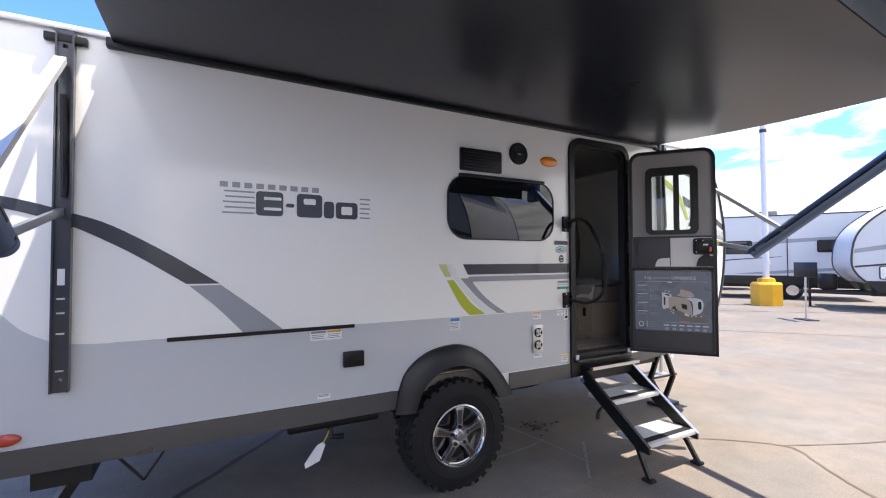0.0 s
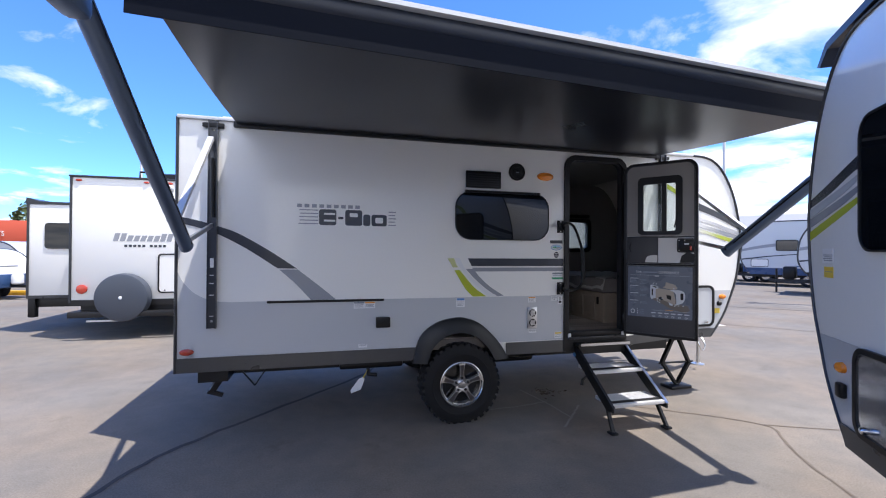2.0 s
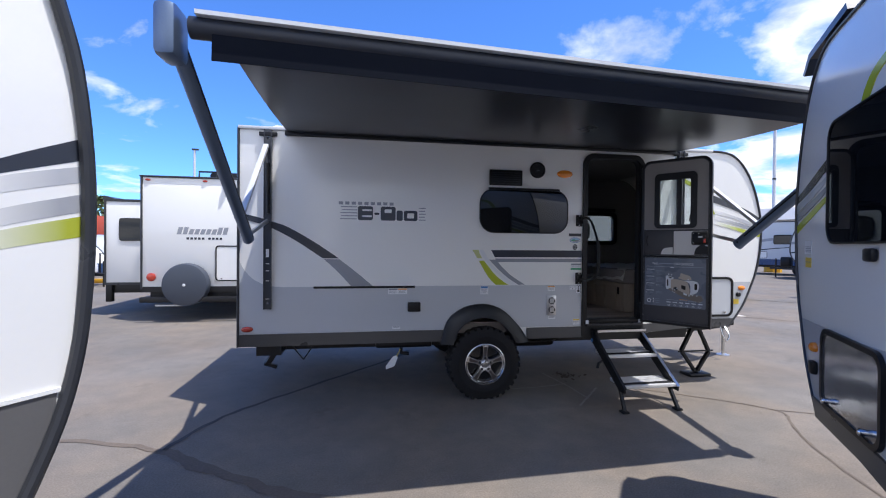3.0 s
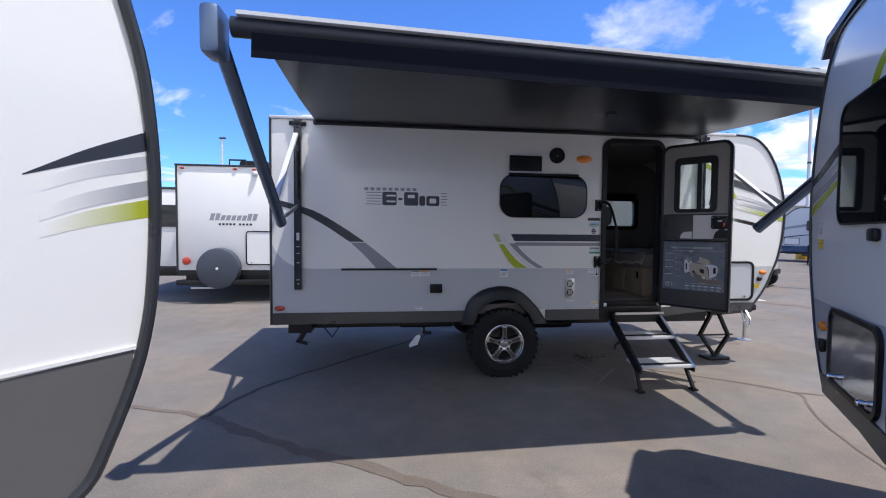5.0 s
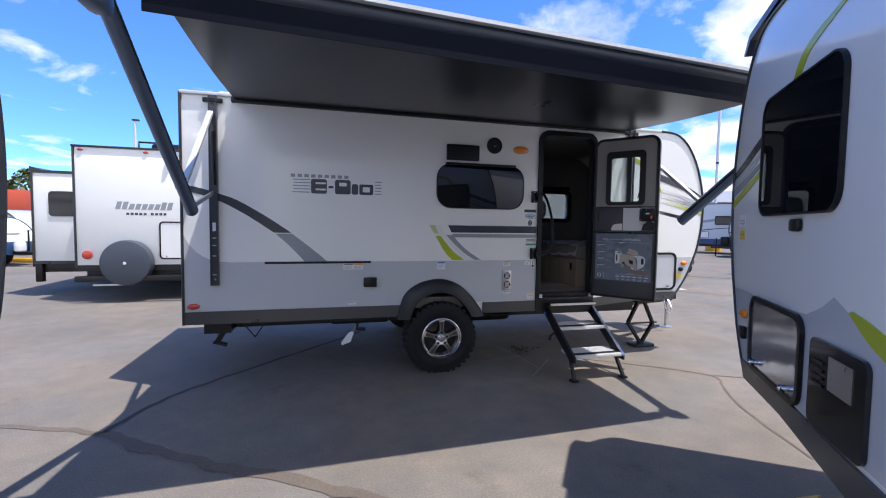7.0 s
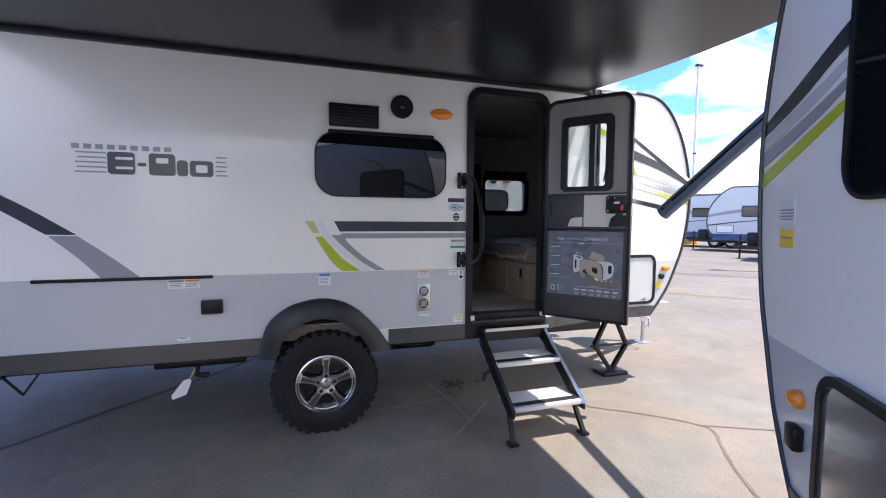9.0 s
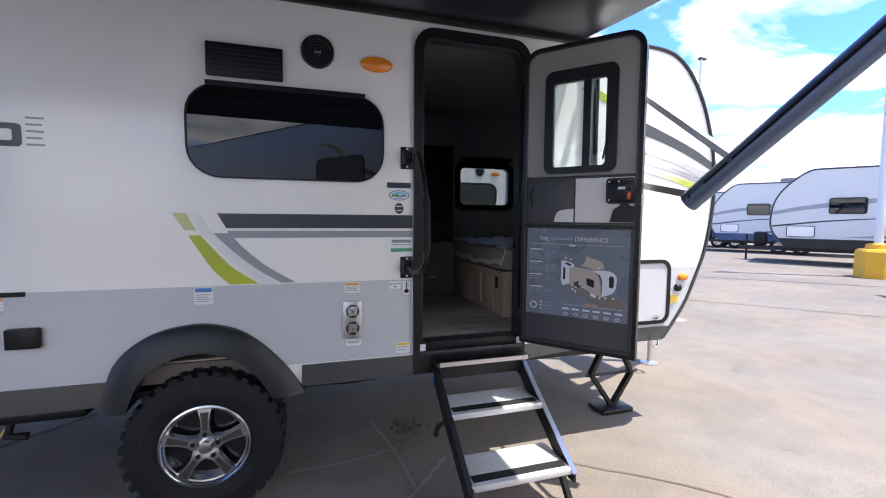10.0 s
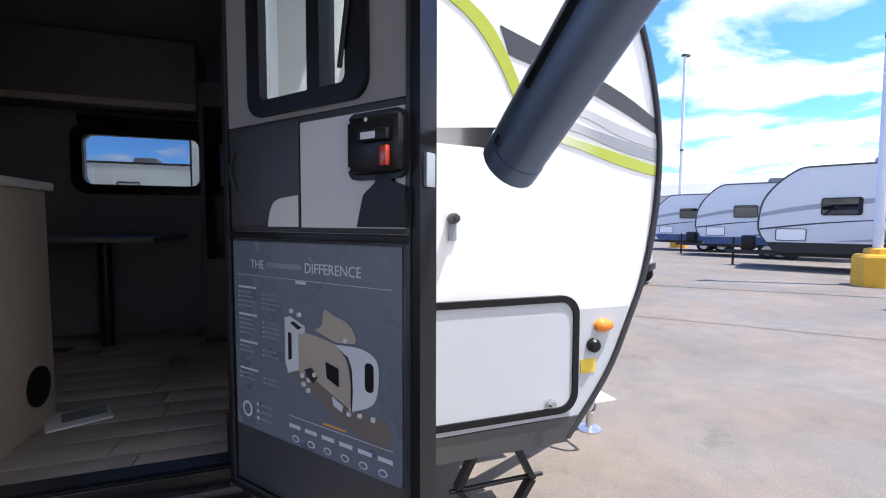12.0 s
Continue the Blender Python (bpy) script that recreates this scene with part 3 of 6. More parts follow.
def shell(root, outline, front_from, width=W, near_holes=(), far_holes=(), wall="gel", belly="black", edge="trim", liner=True, cut=None, bead=0.013):
    """Side walls, the sheet that wraps roof, nose and belly, and the dark corner mouldings. outline: x, z from the rear bottom corner round over
    the roof; front_from: its number of roof points before the nose."""
    t = 0.035
    part("side_wall", plate(cut or outline, near_holes, "y", 0.0, t), wall, root, "glossy white side wall", smooth=False)
    part("side_wall", plate(outline, far_holes, "y", width - t, width), wall, root, "glossy white side wall", smooth=False)
    if liner:
        inset = [(x + (0.03 if x < 1 else -0.03), z + (0.05 if z < 1.2 else -0.03)) for x, z in outline]
        near_inset = [(x + (0.03 if x < 1 else -0.03 if x > 4.2 else 0), z + (0.05 if z < 1.2 else -0.03)) for x, z in (cut or outline)]
        part("lining", plate(near_inset, near_holes, "y", t + 0.003, t + 0.012), "liner", root, "interior wall lining, coloured darker for the dim inside", smooth=False)
        part("lining", plate(inset, far_holes, "y", width - t - 0.012, width - t - 0.003), "liner", root, "interior wall lining, coloured darker for the dim inside", smooth=False)

    def wrap(points, mat, name, label, thick=0.03):
        bm = bmesh.new()
        rows = []
        for i, p in enumerate(points):
            a = Vector(points[max(i - 1, 0)])
            b = Vector(points[min(i + 1, len(points) - 1)])
            d = (b - a).normalized()
            nrm = Vector((d.y, -d.x))
            q = Vector(p) + nrm * thick
            rows.append([bm.verts.new((p[0], t + 0.001, p[1])), bm.verts.new((p[0], width - t - 0.001, p[1])),
                         bm.verts.new((q.x, width - t - 0.001, q.y)), bm.verts.new((q.x, t + 0.001, q.y))])
        for a, b in zip(rows, rows[1:]):
            for k in range(4):
                bm.faces.new((a[k], a[(k + 1) % 4], b[(k + 1) % 4], b[k]))
        bm.faces.new(rows[0])
        bm.faces.new(list(reversed(rows[-1])))
        part(name, fix(bm), mat, root, label)

    wrap(outline[0:2], wall, "rear_wall", "white rear wall")
    wrap(outline[1:front_from + 1], "roof", "roof", "white membrane roof")
    wrap(outline[front_from:-2], wall, "nose_cap", "white curved nose")
    wrap(outline[-3:] + outline[:1], belly, "belly", "dark underbelly sheet")
    for y in (-0.006, width + 0.006):
        pts = [(x, y, z) for x, z in outline]
        part("corner_moulding", tube(pts[0:2], bead, 8), edge, root)
        part("corner_moulding", tube(pts[1:-2], bead, 8), edge, root)


def decal(root, name, pts, mat, y=0.0, lift=0.003, out=-1, label=""):
    """A flat vinyl graphic stuck to a wall at y; out: the side that it faces."""
    return part(name, prism(pts, "y", y + out * 0.0005, y + out * lift), mat, root, label, smooth=False)


def window(root, a0, b0, a1, b1, r, y=0.0, out=-1, pane="tint", depth=0.02, frame_w=0.035):
    rim = part("window", plate(rrect(a0, b0, a1, b1, r), [rrect(a0 + frame_w, b0 + frame_w, a1 - frame_w, b1 - frame_w, max(r - frame_w, 0.01))], "y", y + out * 0.001, y + out * depth), "black", root, "black-framed window", smooth=False)
    glass = part("pane", prism(rrect(a0 + frame_w - 0.004, b0 + frame_w - 0.004, a1 - frame_w + 0.004, b1 - frame_w + 0.004, max(r - frame_w, 0.012)), "y", y + out * 0.002, y + out * depth * 0.7), pane, rim, smooth=False)
    return rim, glass


def hatch(root, a0, b0, a1, b1, r, y, out, face="gel", name="hatch"):
    h = part(name, prism(rrect(a0 + 0.02, b0 + 0.02, a1 - 0.02, b1 - 0.02, r), "y", y + out * 0.001, y + out * 0.012), face, root, "baggage hatch door", smooth=False)
    part("hatch_frame", plate(rrect(a0, b0, a1, b1, r + 0.02), [rrect(a0 + 0.026, b0 + 0.026, a1 - 0.026, b1 - 0.026, r)], "y", y + out * 0.001, y + out * 0.02), "black", h, "black rubber frame", smooth=False)
    for x in (a0 + 0.13, a1 - 0.13):
        part("latch", lathe([(0.012, 0.0), (0.016, 0.012 ), (0.016, 0.03), (0.01, 0.036)], (x, y + (-0.048 if out < 0 else 0.012), b0 + 0.055), "y", 14), "chrome", h, "chrome thumb latch")
    return h


def oval_lens(root, x, z, rx, rz, y, out, mat="amber", name="marker_light"):
    bm = bmesh.new()
    n = 28
    rings = []
    for k, (s, d) in enumerate(((1.0, 0.001), (1.0, 0.010), (0.9, 0.020), (0.6, 0.028), (0.2, 0.031))):
        rings.append([bm.verts.new((px_, y + out * d, pz_)) for px_, pz_ in circle(x, z, rx * s, n, rz * s)])
    for a, b in zip(rings, rings[1:]):
        for k in range(n):
            bm.faces.new((a[k], a[(k + 1) % n], b[(k + 1) % n], b[k]))
    bm.faces.new(rings[0])
    bm.faces.new(rings[-1])
    return part(name, fix(bm), mat, root, mat + " clearance light")


def build_wheel(root, x, y, z, R=0.37, width=0.25, seed=1, detailed=True, turn=-18):
    """A wheel whose outer face looks to -y."""
    w = thing("wheel", "", "")
    w.parent = root
    w.matrix_basis = pose(x, y, z, 0, turn, 0)
    prof = [(0.218, 0.015), (0.232, 0.002), (0.262, -0.010), (0.285, -0.013), (0.288, -0.016), (0.298, -0.016), (0.301, -0.013), (R - 0.045, -0.008), (R - 0.022, 0.004), (R - 0.010, 0.026),
            (R - 0.009, width - 0.026), (R - 0.03, width), (0.24, width), (0.218, width - 0.015)]
    part("tyre", lathe(prof, (0, 0, 0), "y", 64, closed=True), "rubber", w, "chunky black all-terrain tyre", smooth=True)
    lug = random.Random(seed)
    n = 34
    if detailed:
        bm = bmesh.new()
        for k in range(n):
            a = 2 * math.pi * k / n
            for row, (y0, y1) in enumerate(((0.002, 0.075), (0.085, width - 0.085), (width - 0.075, width - 0.002))):
                aa = a + (0.5 * (2 * math.pi / n) if row == 1 else 0) + lug.uniform(-0.008, 0.008)
                half = 0.062 if k % 2 else 0.050
                lower = R - (0.038 if row != 1 else 0.02)
                vs = []
                for r in (lower, R + 0.001):
                    hw = half * (1.0 if r < R else 0.88)
                    for yy in (y0, y1):
                        for sd in (-1, 1):
                            ang = aa + sd * hw + (0.02 if yy == y1 else -0.02)
                            vs.append(bm.verts.new((r * math.cos(ang), yy, r * math.sin(ang))))
                for f in ((0, 1, 3, 2), (4, 6, 7, 5), (0, 4, 5, 1), (2, 3, 7, 6), (0, 2, 6, 4), (1, 5, 7, 3)):
                    bm.faces.new([vs[i] for i in f])
        tagged(part("tread", fix(bm), "rubber", w, "chunky tread blocks", smooth=False), kind="stuff")
    rim = part("rim", lathe([(0.226, 0.004), (0.222, -0.008), (0.212, -0.011), (0.204, -0.002), (0.201, 0.012), (0.193, 0.014), (0.190, 0.05), (0.178, 0.12), (0.186, 0.16), (0.218, 0.16), (0.220, 0.02)], (0, 0, 0), "y", 64, closed=True), "wheel", w, "machined alloy rim with black pockets")
    part("backing", lathe([(0.194, 0.06), (0.05, 0.065)], (0, 0, 0), "y", 40), "wheelblack", rim)

    def radial(rows_, a, rise):
        """A tapered bar along the angle a: rows of radius, half width, depth."""
        ca, sa = math.cos(a), math.sin(a)
        bm = bmesh.new()
        sec = [[bm.verts.new((ca * r - sa * hw * q, yy + dy, sa * r + ca * hw * q)) for q, dy in ((-1, rise), (-0.86, 0.0), (0.86, 0.0), (1, rise))] for r, hw, yy in rows_]
        for p, q in zip(sec, sec[1:]):
            for i in range(3):
                bm.faces.new((p[i], p[i + 1], q[i + 1], q[i]))
            bm.faces.new((p[3], p[0], q[0], q[3]))
        bm.faces.new(sec[0])
        bm.faces.new(sec[-1])
        return fix(bm)

    for k in range(5):
        a = 2 * math.pi * k / 5
        part("spoke", radial(((0.030, 0.046, 0.002), (0.060, 0.040, -0.004), (0.085, 0.026, -0.006), (0.13, 0.024, -0.008), (0.175, 0.031, -0.010), (0.206, 0.040, -0.006)), a, 0.035), "wheel", rim)
        if detailed:
            part("spoke_pocket", radial(((0.085, 0.012, -0.0092), (0.13, 0.015, -0.0098), (0.168, 0.021, -0.0118), (0.186, 0.022, -0.0108)), a, 0.004), "bronze", rim, "dark bronze spoke pocket")
        part("lug_nut", lathe([(0.011, 0.02), (0.014, -0.012), (0.009, -0.018)], (0.062 * math.cos(a), 0, 0.062 * math.sin(a)), "y", 8), "wheelblack", rim)
    part("hub_cap", lathe([(0.036, 0.02), (0.036, -0.016), (0.031, -0.026), (0.02, -0.028)], (0, 0, 0), "y", 24), "wheel", rim)
    return w


def arched(a0, b0, a1, b1, r, n=6):
    """An outline with round upper and square lower corners."""
    return rrect(a0, b0, a1, b1, r, n)[:2 * (n + 1)] + [(a0, b0), (a1, b0)]


# ---- the display trailer ----
DOOR0, DOOR1, SILL, DOORTOP = 3.70, 4.36, 0.832, 2.655
trailer = thing("travel_trailer", "white and grey travel trailer with an open side door, parked", "trailer", pose(0, 0, 0))
WIN = rrect(2.45 + 0.03, 1.79 + 0.03, 3.47 - 0.03, 2.275 - 0.03, 0.13)
door_hole = arched(DOOR0, SILL - 0.003, DOOR1, DOORTOP, 0.085)
far1 = rrect(3.20, 1.83, 3.90, 2.17, 0.06)
far2 = rrect(4.70, 1.74, 5.30, 2.16, 0.06)
arch_out = c2([(2.03, 0.60), (2.10, 0.84), (2.24, 0.965), (2.40, 1.015), (2.56, 1.015), (2.73, 0.945), (2.90, 0.78), (3.02, 0.60)], 5)
arch_in = c2([(2.16, 0.60), (2.22, 0.745), (2.32, 0.835), (2.43, 0.875), (2.54, 0.875), (2.66, 0.83), (2.77, 0.73), (2.85, 0.60)], 5)
ARCH_CUT = [(x + (x - 2.505) * 0.07, z + 0.022) for x, z in arch_in if z > 0.645]
base = [(0.0, 0.625), (0.0, 2.80)] + c2(NOSE, 3) + [(5.02, 0.70), (4.4, 0.65)]
CUT = base + [(ARCH_CUT[-1][0] + 0.004, 0.638)] + list(reversed(ARCH_CUT)) + [(ARCH_CUT[0][0] - 0.004, 0.632)]
shell(trailer, OUTLINE, 2, near_holes=[door_hole, WIN], far_holes=[far1, far2], belly="black", cut=CUT)
# lower colour band and graphics on the door side
GREYTOP = 1.218
low_band = [(0.004, 0.75), (0.004, 1.50)] + c2([(0.004, 1.50), (0.05, 1.40), (0.14, 1.30), (0.27, 1.235), (0.42, GREYTOP)], 5) + [(DOOR0 - 0.06, GREYTOP), (DOOR0 - 0.06, 0.755), (2.88, 0.755), (2.76, 0.885), (2.62, 0.945), (2.5, 0.965), (2.4, 0.965), (2.28, 0.915), (2.17, 0.82), (2.11, 0.75)]
decal(trailer, "lower_band", low_band, "grey", label="light grey lower wall band")
nose_low = [(DOOR1 + 0.06, 0.80), (DOOR1 + 0.06, GREYTOP + 0.02), (5.862, GREYTOP + 0.02), (5.78, 1.01), (5.68, 0.86), (5.63, 0.80)]
decal(trailer, "lower_band", nose_low, "grey", label="light grey lower wall band")
decal(trailer, "swoosh", c2([(0.0, 1.955), (0.15, 1.925), (0.316, 1.876), (0.476, 1.819), (0.726, 1.674), (0.97, 1.508)], 4) + c2([(0.807, 1.510), (0.55, 1.682), (0.317, 1.808), (0.15, 1.865), (0.0, 1.90)], 4), "charcoal", lift=0.004, label="charcoal swoosh graphic")
decal(trailer, "swoosh", c2([(0.82, 1.500), (0.96, 1.37), (1.093, 1.223)], 5) + c2([(1.313, 1.223), (1.152, 1.36), (0.975, 1.500)], 5), "midgrey", lift=0.004, label="grey swoosh graphic")
decal(trailer, "accent_bar", rrect(0.72, 1.200, 1.755, 1.222, 0.004, 2), "black", lift=0.012, label="black moulding bar")
for z0, z1, x0, mat in ((1.527, 1.605, 2.585, "charcoal"), (1.474, 1.487, 2.64, "midgrey"), (1.487, 1.512, 2.632, "midgrey")):
    decal(trailer, "stripe", [(x0, z1), (DOOR0 - 0.055, z1), (DOOR0 - 0.055, z0), (x0 + (z1 - z0) * 0.55, z0)], mat, lift=0.0052)
for lo, hi in (((1.51, 1.605)), ((1.224, 1.495))):
    left = c2([(2.377, 1.605), (2.432, 1.515), (2.50, 1.40), (2.565, 1.30), (2.641, 1.224)], 8)
    right = c2([(2.443, 1.605), (2.477, 1.527), (2.56, 1.42), (2.66, 1.31), (2.783, 1.224)], 8)
    L = [p for p in left if lo - 0.002 <= p[1] <= hi + 0.002]
    Rr = [p for p in right if lo - 0.002 <= p[1] <= hi + 0.002]
    decal(trailer, "lime_swoosh", L + list(reversed(Rr)), "lime_pale" if lo > 1.5 else "lime", lift=0.004, label="lime green swoosh graphic")
decal(trailer, "grey_swoosh", c2([(2.565, 1.50), (2.662, 1.40), (2.78, 1.30), (2.90, 1.224)], 6) + c2([(2.975, 1.224), (2.83, 1.315), (2.71, 1.42), (2.645, 1.50)], 6), "midgrey", lift=0.004)
decal(trailer, "grey_swoosh", c2([(2.455, 1.605), (2.50, 1.52), (2.60, 1.40), (2.72, 1.29), (2.80, 1.224)], 6) + c2([(2.89, 1.224), (2.77, 1.31), (2.65, 1.40), (2.56, 1.50), (2.50, 1.605)], 6), "sticker", lift=0.0035)
# nose graphics
decal(trailer, "lime_swoosh", c2([(4.80, 2.46), (5.02, 2.375), (5.15, 2.29), (5.245, 2.17), (5.31, 2.05)], 6) + c2([(5.36, 2.05), (5.283, 2.20), (5.20, 2.315), (5.05, 2.415), (4.85, 2.50)], 6), "lime", lift=0.004, label="lime green swoosh graphic")
decal(trailer, "stripe", c2([(5.253, 2.30), (5.50, 2.22), (5.80, 2.11), (5.985, 2.015)], 5) + c2([(5.992, 1.955), (5.80, 2.04), (5.55, 2.13), (5.29, 2.20)], 5), "charcoal", lift=0.004)
for za, zb, xa, mat in ((2.035, 0.055, 5.62, "grey"), (1.972, 0.045, 5.60, "midgrey"), (1.915, 0.045, 5.58, "lime")):
    dz = {"grey": 1.905, "midgrey": 1.855, "lime": 1.795}[mat]
    decal(trailer, "stripe", c2([(xa - 0.25, za + 0.065), (xa, za), (5.8, (za + dz) / 2 + 0.012), (5.99, dz + 0.03)], 5) + c2([(5.99, dz - 0.012), (5.8, (za + dz) / 2 - 0.035), (xa, za - 0.035), (xa - 0.25, za + 0.02)], 5), {"grey": "grey_nose", "midgrey": "mid_nose", "lime": "lime_nose"}[mat], lift=0.004)
# skirt rail
bm = bmesh.new()
for x0, x1 in ((0.0, 2.06), (3.0, DOOR0 - 0.02)):
    box(x0, -0.012, 0.625, x1, 0.02, 0.748, bm=bm)
part("skirt", fix(bm), "skirt", trailer, "dark metal lower skirt", smooth=False)
part("skirt", fix(ngon_prism(bmesh.new(), [(DOOR1 - 0.02, 0.65), (DOOR1 - 0.02, 0.748), (4.9, 0.795), (5.62, 0.80), (5.565, 0.70), (5.0, 0.70)], "y", -0.012, 0.02)), "skirt", trailer, smooth=False)
# wheel arch
bm = bmesh.new()
rows = []
for (xo, zo), (xi, zi) in zip(arch_out, arch_in):
    rows.append([bm.verts.new(p) for p in ((xo, -0.002, zo), (xo, -0.03, zo - 0.004), (xo * 0.55 + xi * 0.45, -0.075, zo * 0.55 + zi * 0.45), (xi, -0.085, zi), (xi, 0.10, zi), (xo, 0.10, zo - 0.01))])
for a, b in zip(rows, rows[1:]):
    for k in range(6):
        bm.faces.new((a[k], a[(k + 1) % 6], b[(k + 1) % 6], b[k]))
bm.faces.new(rows[0])
bm.faces.new(list(reversed(rows[-1])))
part("wheel_arch", fix(bm), "arch", trailer, "flared black plastic wheel arch")
bm = bmesh.new()
lip = [(x, z) for x, z in arch_in]
rows = [[bm.verts.new((x, y, z + 0.012)) for y in (0.02, 0.42)] for x, z in lip]
for a, b in zip(rows, rows[1:]):
    bm.faces.new((a[0], a[1], b[1], b[0]))
bm.faces.new([r[1] for r in rows])
part("wheel_well", fix(bm), "black", trailer, "dark wheel well", smooth=False)
build_wheel(trailer, 2.512, -0.065, 0.378, R=0.395)
build_wheel(trailer, 2.53, W - 0.20, 0.366, seed=4, detailed=False)


# ---- fittings on the display trailer ----
window(trailer, 2.45, 1.79, 3.47, 2.275, 0.16, depth=0.018, frame_w=0.009)
part("window_shade", prism([(2.55, 2.262), (3.36, 2.262), (3.36, 2.285), (2.55, 2.285)], "y", -0.03, -0.001), "black", trailer, "black rain lip over the window", smooth=False)
vent = part("vent_box", box(2.555, -0.035, 2.31, 2.925, -0.001, 2.478, 0.008), "black", trailer, "flat black vent cover")
for k in range(6):
    part("louvre", box(2.575, -0.039, 2.327 + k * 0.023, 2.905, -0.0355, 2.337 + k * 0.023), "arch", vent, smooth=False)
spk = part("speaker", lathe([(0.088, 0.0), (0.088, -0.018), (0.078, -0.024), (0.070, -0.016), (0.02, -0.012)], (3.106, -0.001, 2.492), "y", 36), "black", trailer, "round black outdoor speaker")
for k in range(4):
    r = 0.018 + 0.015 * k
    part("grille_ring", lathe([(r, -0.016), (r, -0.021), (r + 0.005, -0.021), (r + 0.005, -0.016)], (3.106, -0.001, 2.492), "y", 28, closed=True), "trim", spk)
part("speaker_badge", box(3.09, -0.026, 2.48, 3.122, -0.0225, 2.492), "ink", spk, smooth=False)
oval_lens(trailer, 3.43, 2.461, 0.092, 0.043, 0.0, -1)
oval_lens(trailer, 0.086, 0.800, 0.056, 0.028, 0.0, -1, "red", "reflector")
oval_lens(trailer, 5.733, 1.165, 0.045, 0.028, -0.002, -1)
part("plug_socket", lathe([(0.028, 0.0), (0.028, -0.02), (0.02, -0.03), (0.006, -0.032)], (5.685, -0.003, 1.086), "y", 20), "black", trailer, "round black socket cover")
part("outlet_box", box(1.678, -0.04, 0.952, 1.813, -0.002, 1.05, 0.008), "black", trailer, "black outlet cover")
hatch(trailer, 4.75, 0.825, 5.607, 1.300, 0.06, -0.004, -1, "grey")
part("door_catch", lathe([(0.018, 0.0), (0.02, -0.03), (0.014, -0.05), (0.005, -0.052)], (5.07, -0.001, 1.60), "y", 18), "trim", trailer, "grey door bumper")
part("door_catch_stem", box(5.055, -0.01, 1.52, 5.085, -0.001, 1.60), "midgrey", trailer, smooth=False)


def label_plate(x0, z0, x1, z1, head, rows=3, body="sticker", base=-0.003, root=None, out=-1, name="warning_label"):
    root = root or trailer
    p = part(name, prism([(x0, z0), (x1, z0), (x1, z1), (x0, z1)], "y", base, base + out * 0.002), body, root, smooth=False)
    h = (z1 - z0)
    part("heading_band", prism([(x0 + 0.004, z1 - h * 0.28), (x1 - 0.004, z1 - h * 0.28), (x1 - 0.004, z1 - 0.004), (x0 + 0.004, z1 - 0.004)], "y", base + out * 0.0022, base + out * 0.003), head, p, smooth=False)
    for k in range(rows):
        zz = z1 - h * (0.42 + 0.5 * k / max(rows, 1))
        part("text_bar", prism([(x0 + 0.008, zz - 0.004), (x1 - 0.012 - 0.01 * (k % 2), zz - 0.004), (x1 - 0.012 - 0.01 * (k % 2), zz), (x0 + 0.008, zz)], "y", base + out * 0.0022, base + out * 0.003), "ink", p, smooth=False)
    return p


label_plate(2.468, 1.123, 2.556, 1.214, "blueink", 4)
label_plate(3.242, 1.152, 3.328, 1.212, "orangeink", 3)
label_plate(3.545, 0.768, 3.63, 0.835, "yellow", 2)
label_plate(3.25, 0.838, 3.335, 0.870, "ink", 1)
label_plate(1.474, 1.135, 1.575, 1.198, "ink", 3)
label_plate(1.575, 1.135, 1.672, 1.198, "orangeink", 3)
label_plate(1.52, 0.77, 1.60, 0.80, "ink", 1)
label_plate(3.514, 1.388, 3.64, 1.462, "ink", 1)
decal(trailer, "badge", [(3.514, 1.388), (3.64, 1.388), (3.64, 1.408), (3.514, 1.408)], "greenink", lift=0.007)
decal(trailer, "badge", rrect(3.49, 1.765, 3.633, 1.797, 0.002, 1), "trim", lift=0.006, label="dark name plate without lettering")
decal(trailer, "badge", circle(3.563, 1.722, 0.062, 28, 0.030), "sticker", lift=0.004)
decal(trailer, "badge", circle(3.563, 1.722, 0.062, 32, 0.030), "blueink", lift=0.0045)
decal(trailer, "badge", circle(3.563, 1.722, 0.056, 32, 0.0255), "sticker", lift=0.005)
decal(trailer, "badge_sky", [(3.515, 1.728), (3.53, 1.738), (3.555, 1.744), (3.585, 1.742), (3.605, 1.733), (3.612, 1.726)], "skyink", lift=0.0056)
decal(trailer, "badge_hill", [(3.512, 1.714), (3.525, 1.730), (3.536, 1.723), (3.55, 1.735), (3.562, 1.722), (3.574, 1.714)], "greenink", lift=0.006)
decal(trailer, "text_bar", [(3.565, 1.712), (3.607, 1.716), (3.607, 1.726), (3.565, 1.722)], "ink", lift=0.0062)
decal(trailer, "text_bar", [(3.535, 1.703), (3.592, 1.703), (3.592, 1.708), (3.535, 1.708)], "ink", lift=0.0062)
decal(trailer, "badge", circle(3.563, 1.645, 0.026, 24, 0.032), "trim", lift=0.005)
decal(trailer, "text_bar", [(3.545, 1.654), (3.581, 1.654), (3.581, 1.660), (3.545, 1.660)], "sticker", lift=0.0055)
decal(trailer, "text_bar", [(3.548, 1.630), (3.578, 1.630), (3.578, 1.636), (3.548, 1.636)], "sticker", lift=0.0055)
fl = part("warning_label", prism([(3.578, 1.120), (3.638, 1.120), (3.638, 1.214), (3.578, 1.214)], "y", -0.003, -0.005), "sticker", trailer, "white label with a black border and picture", smooth=False)
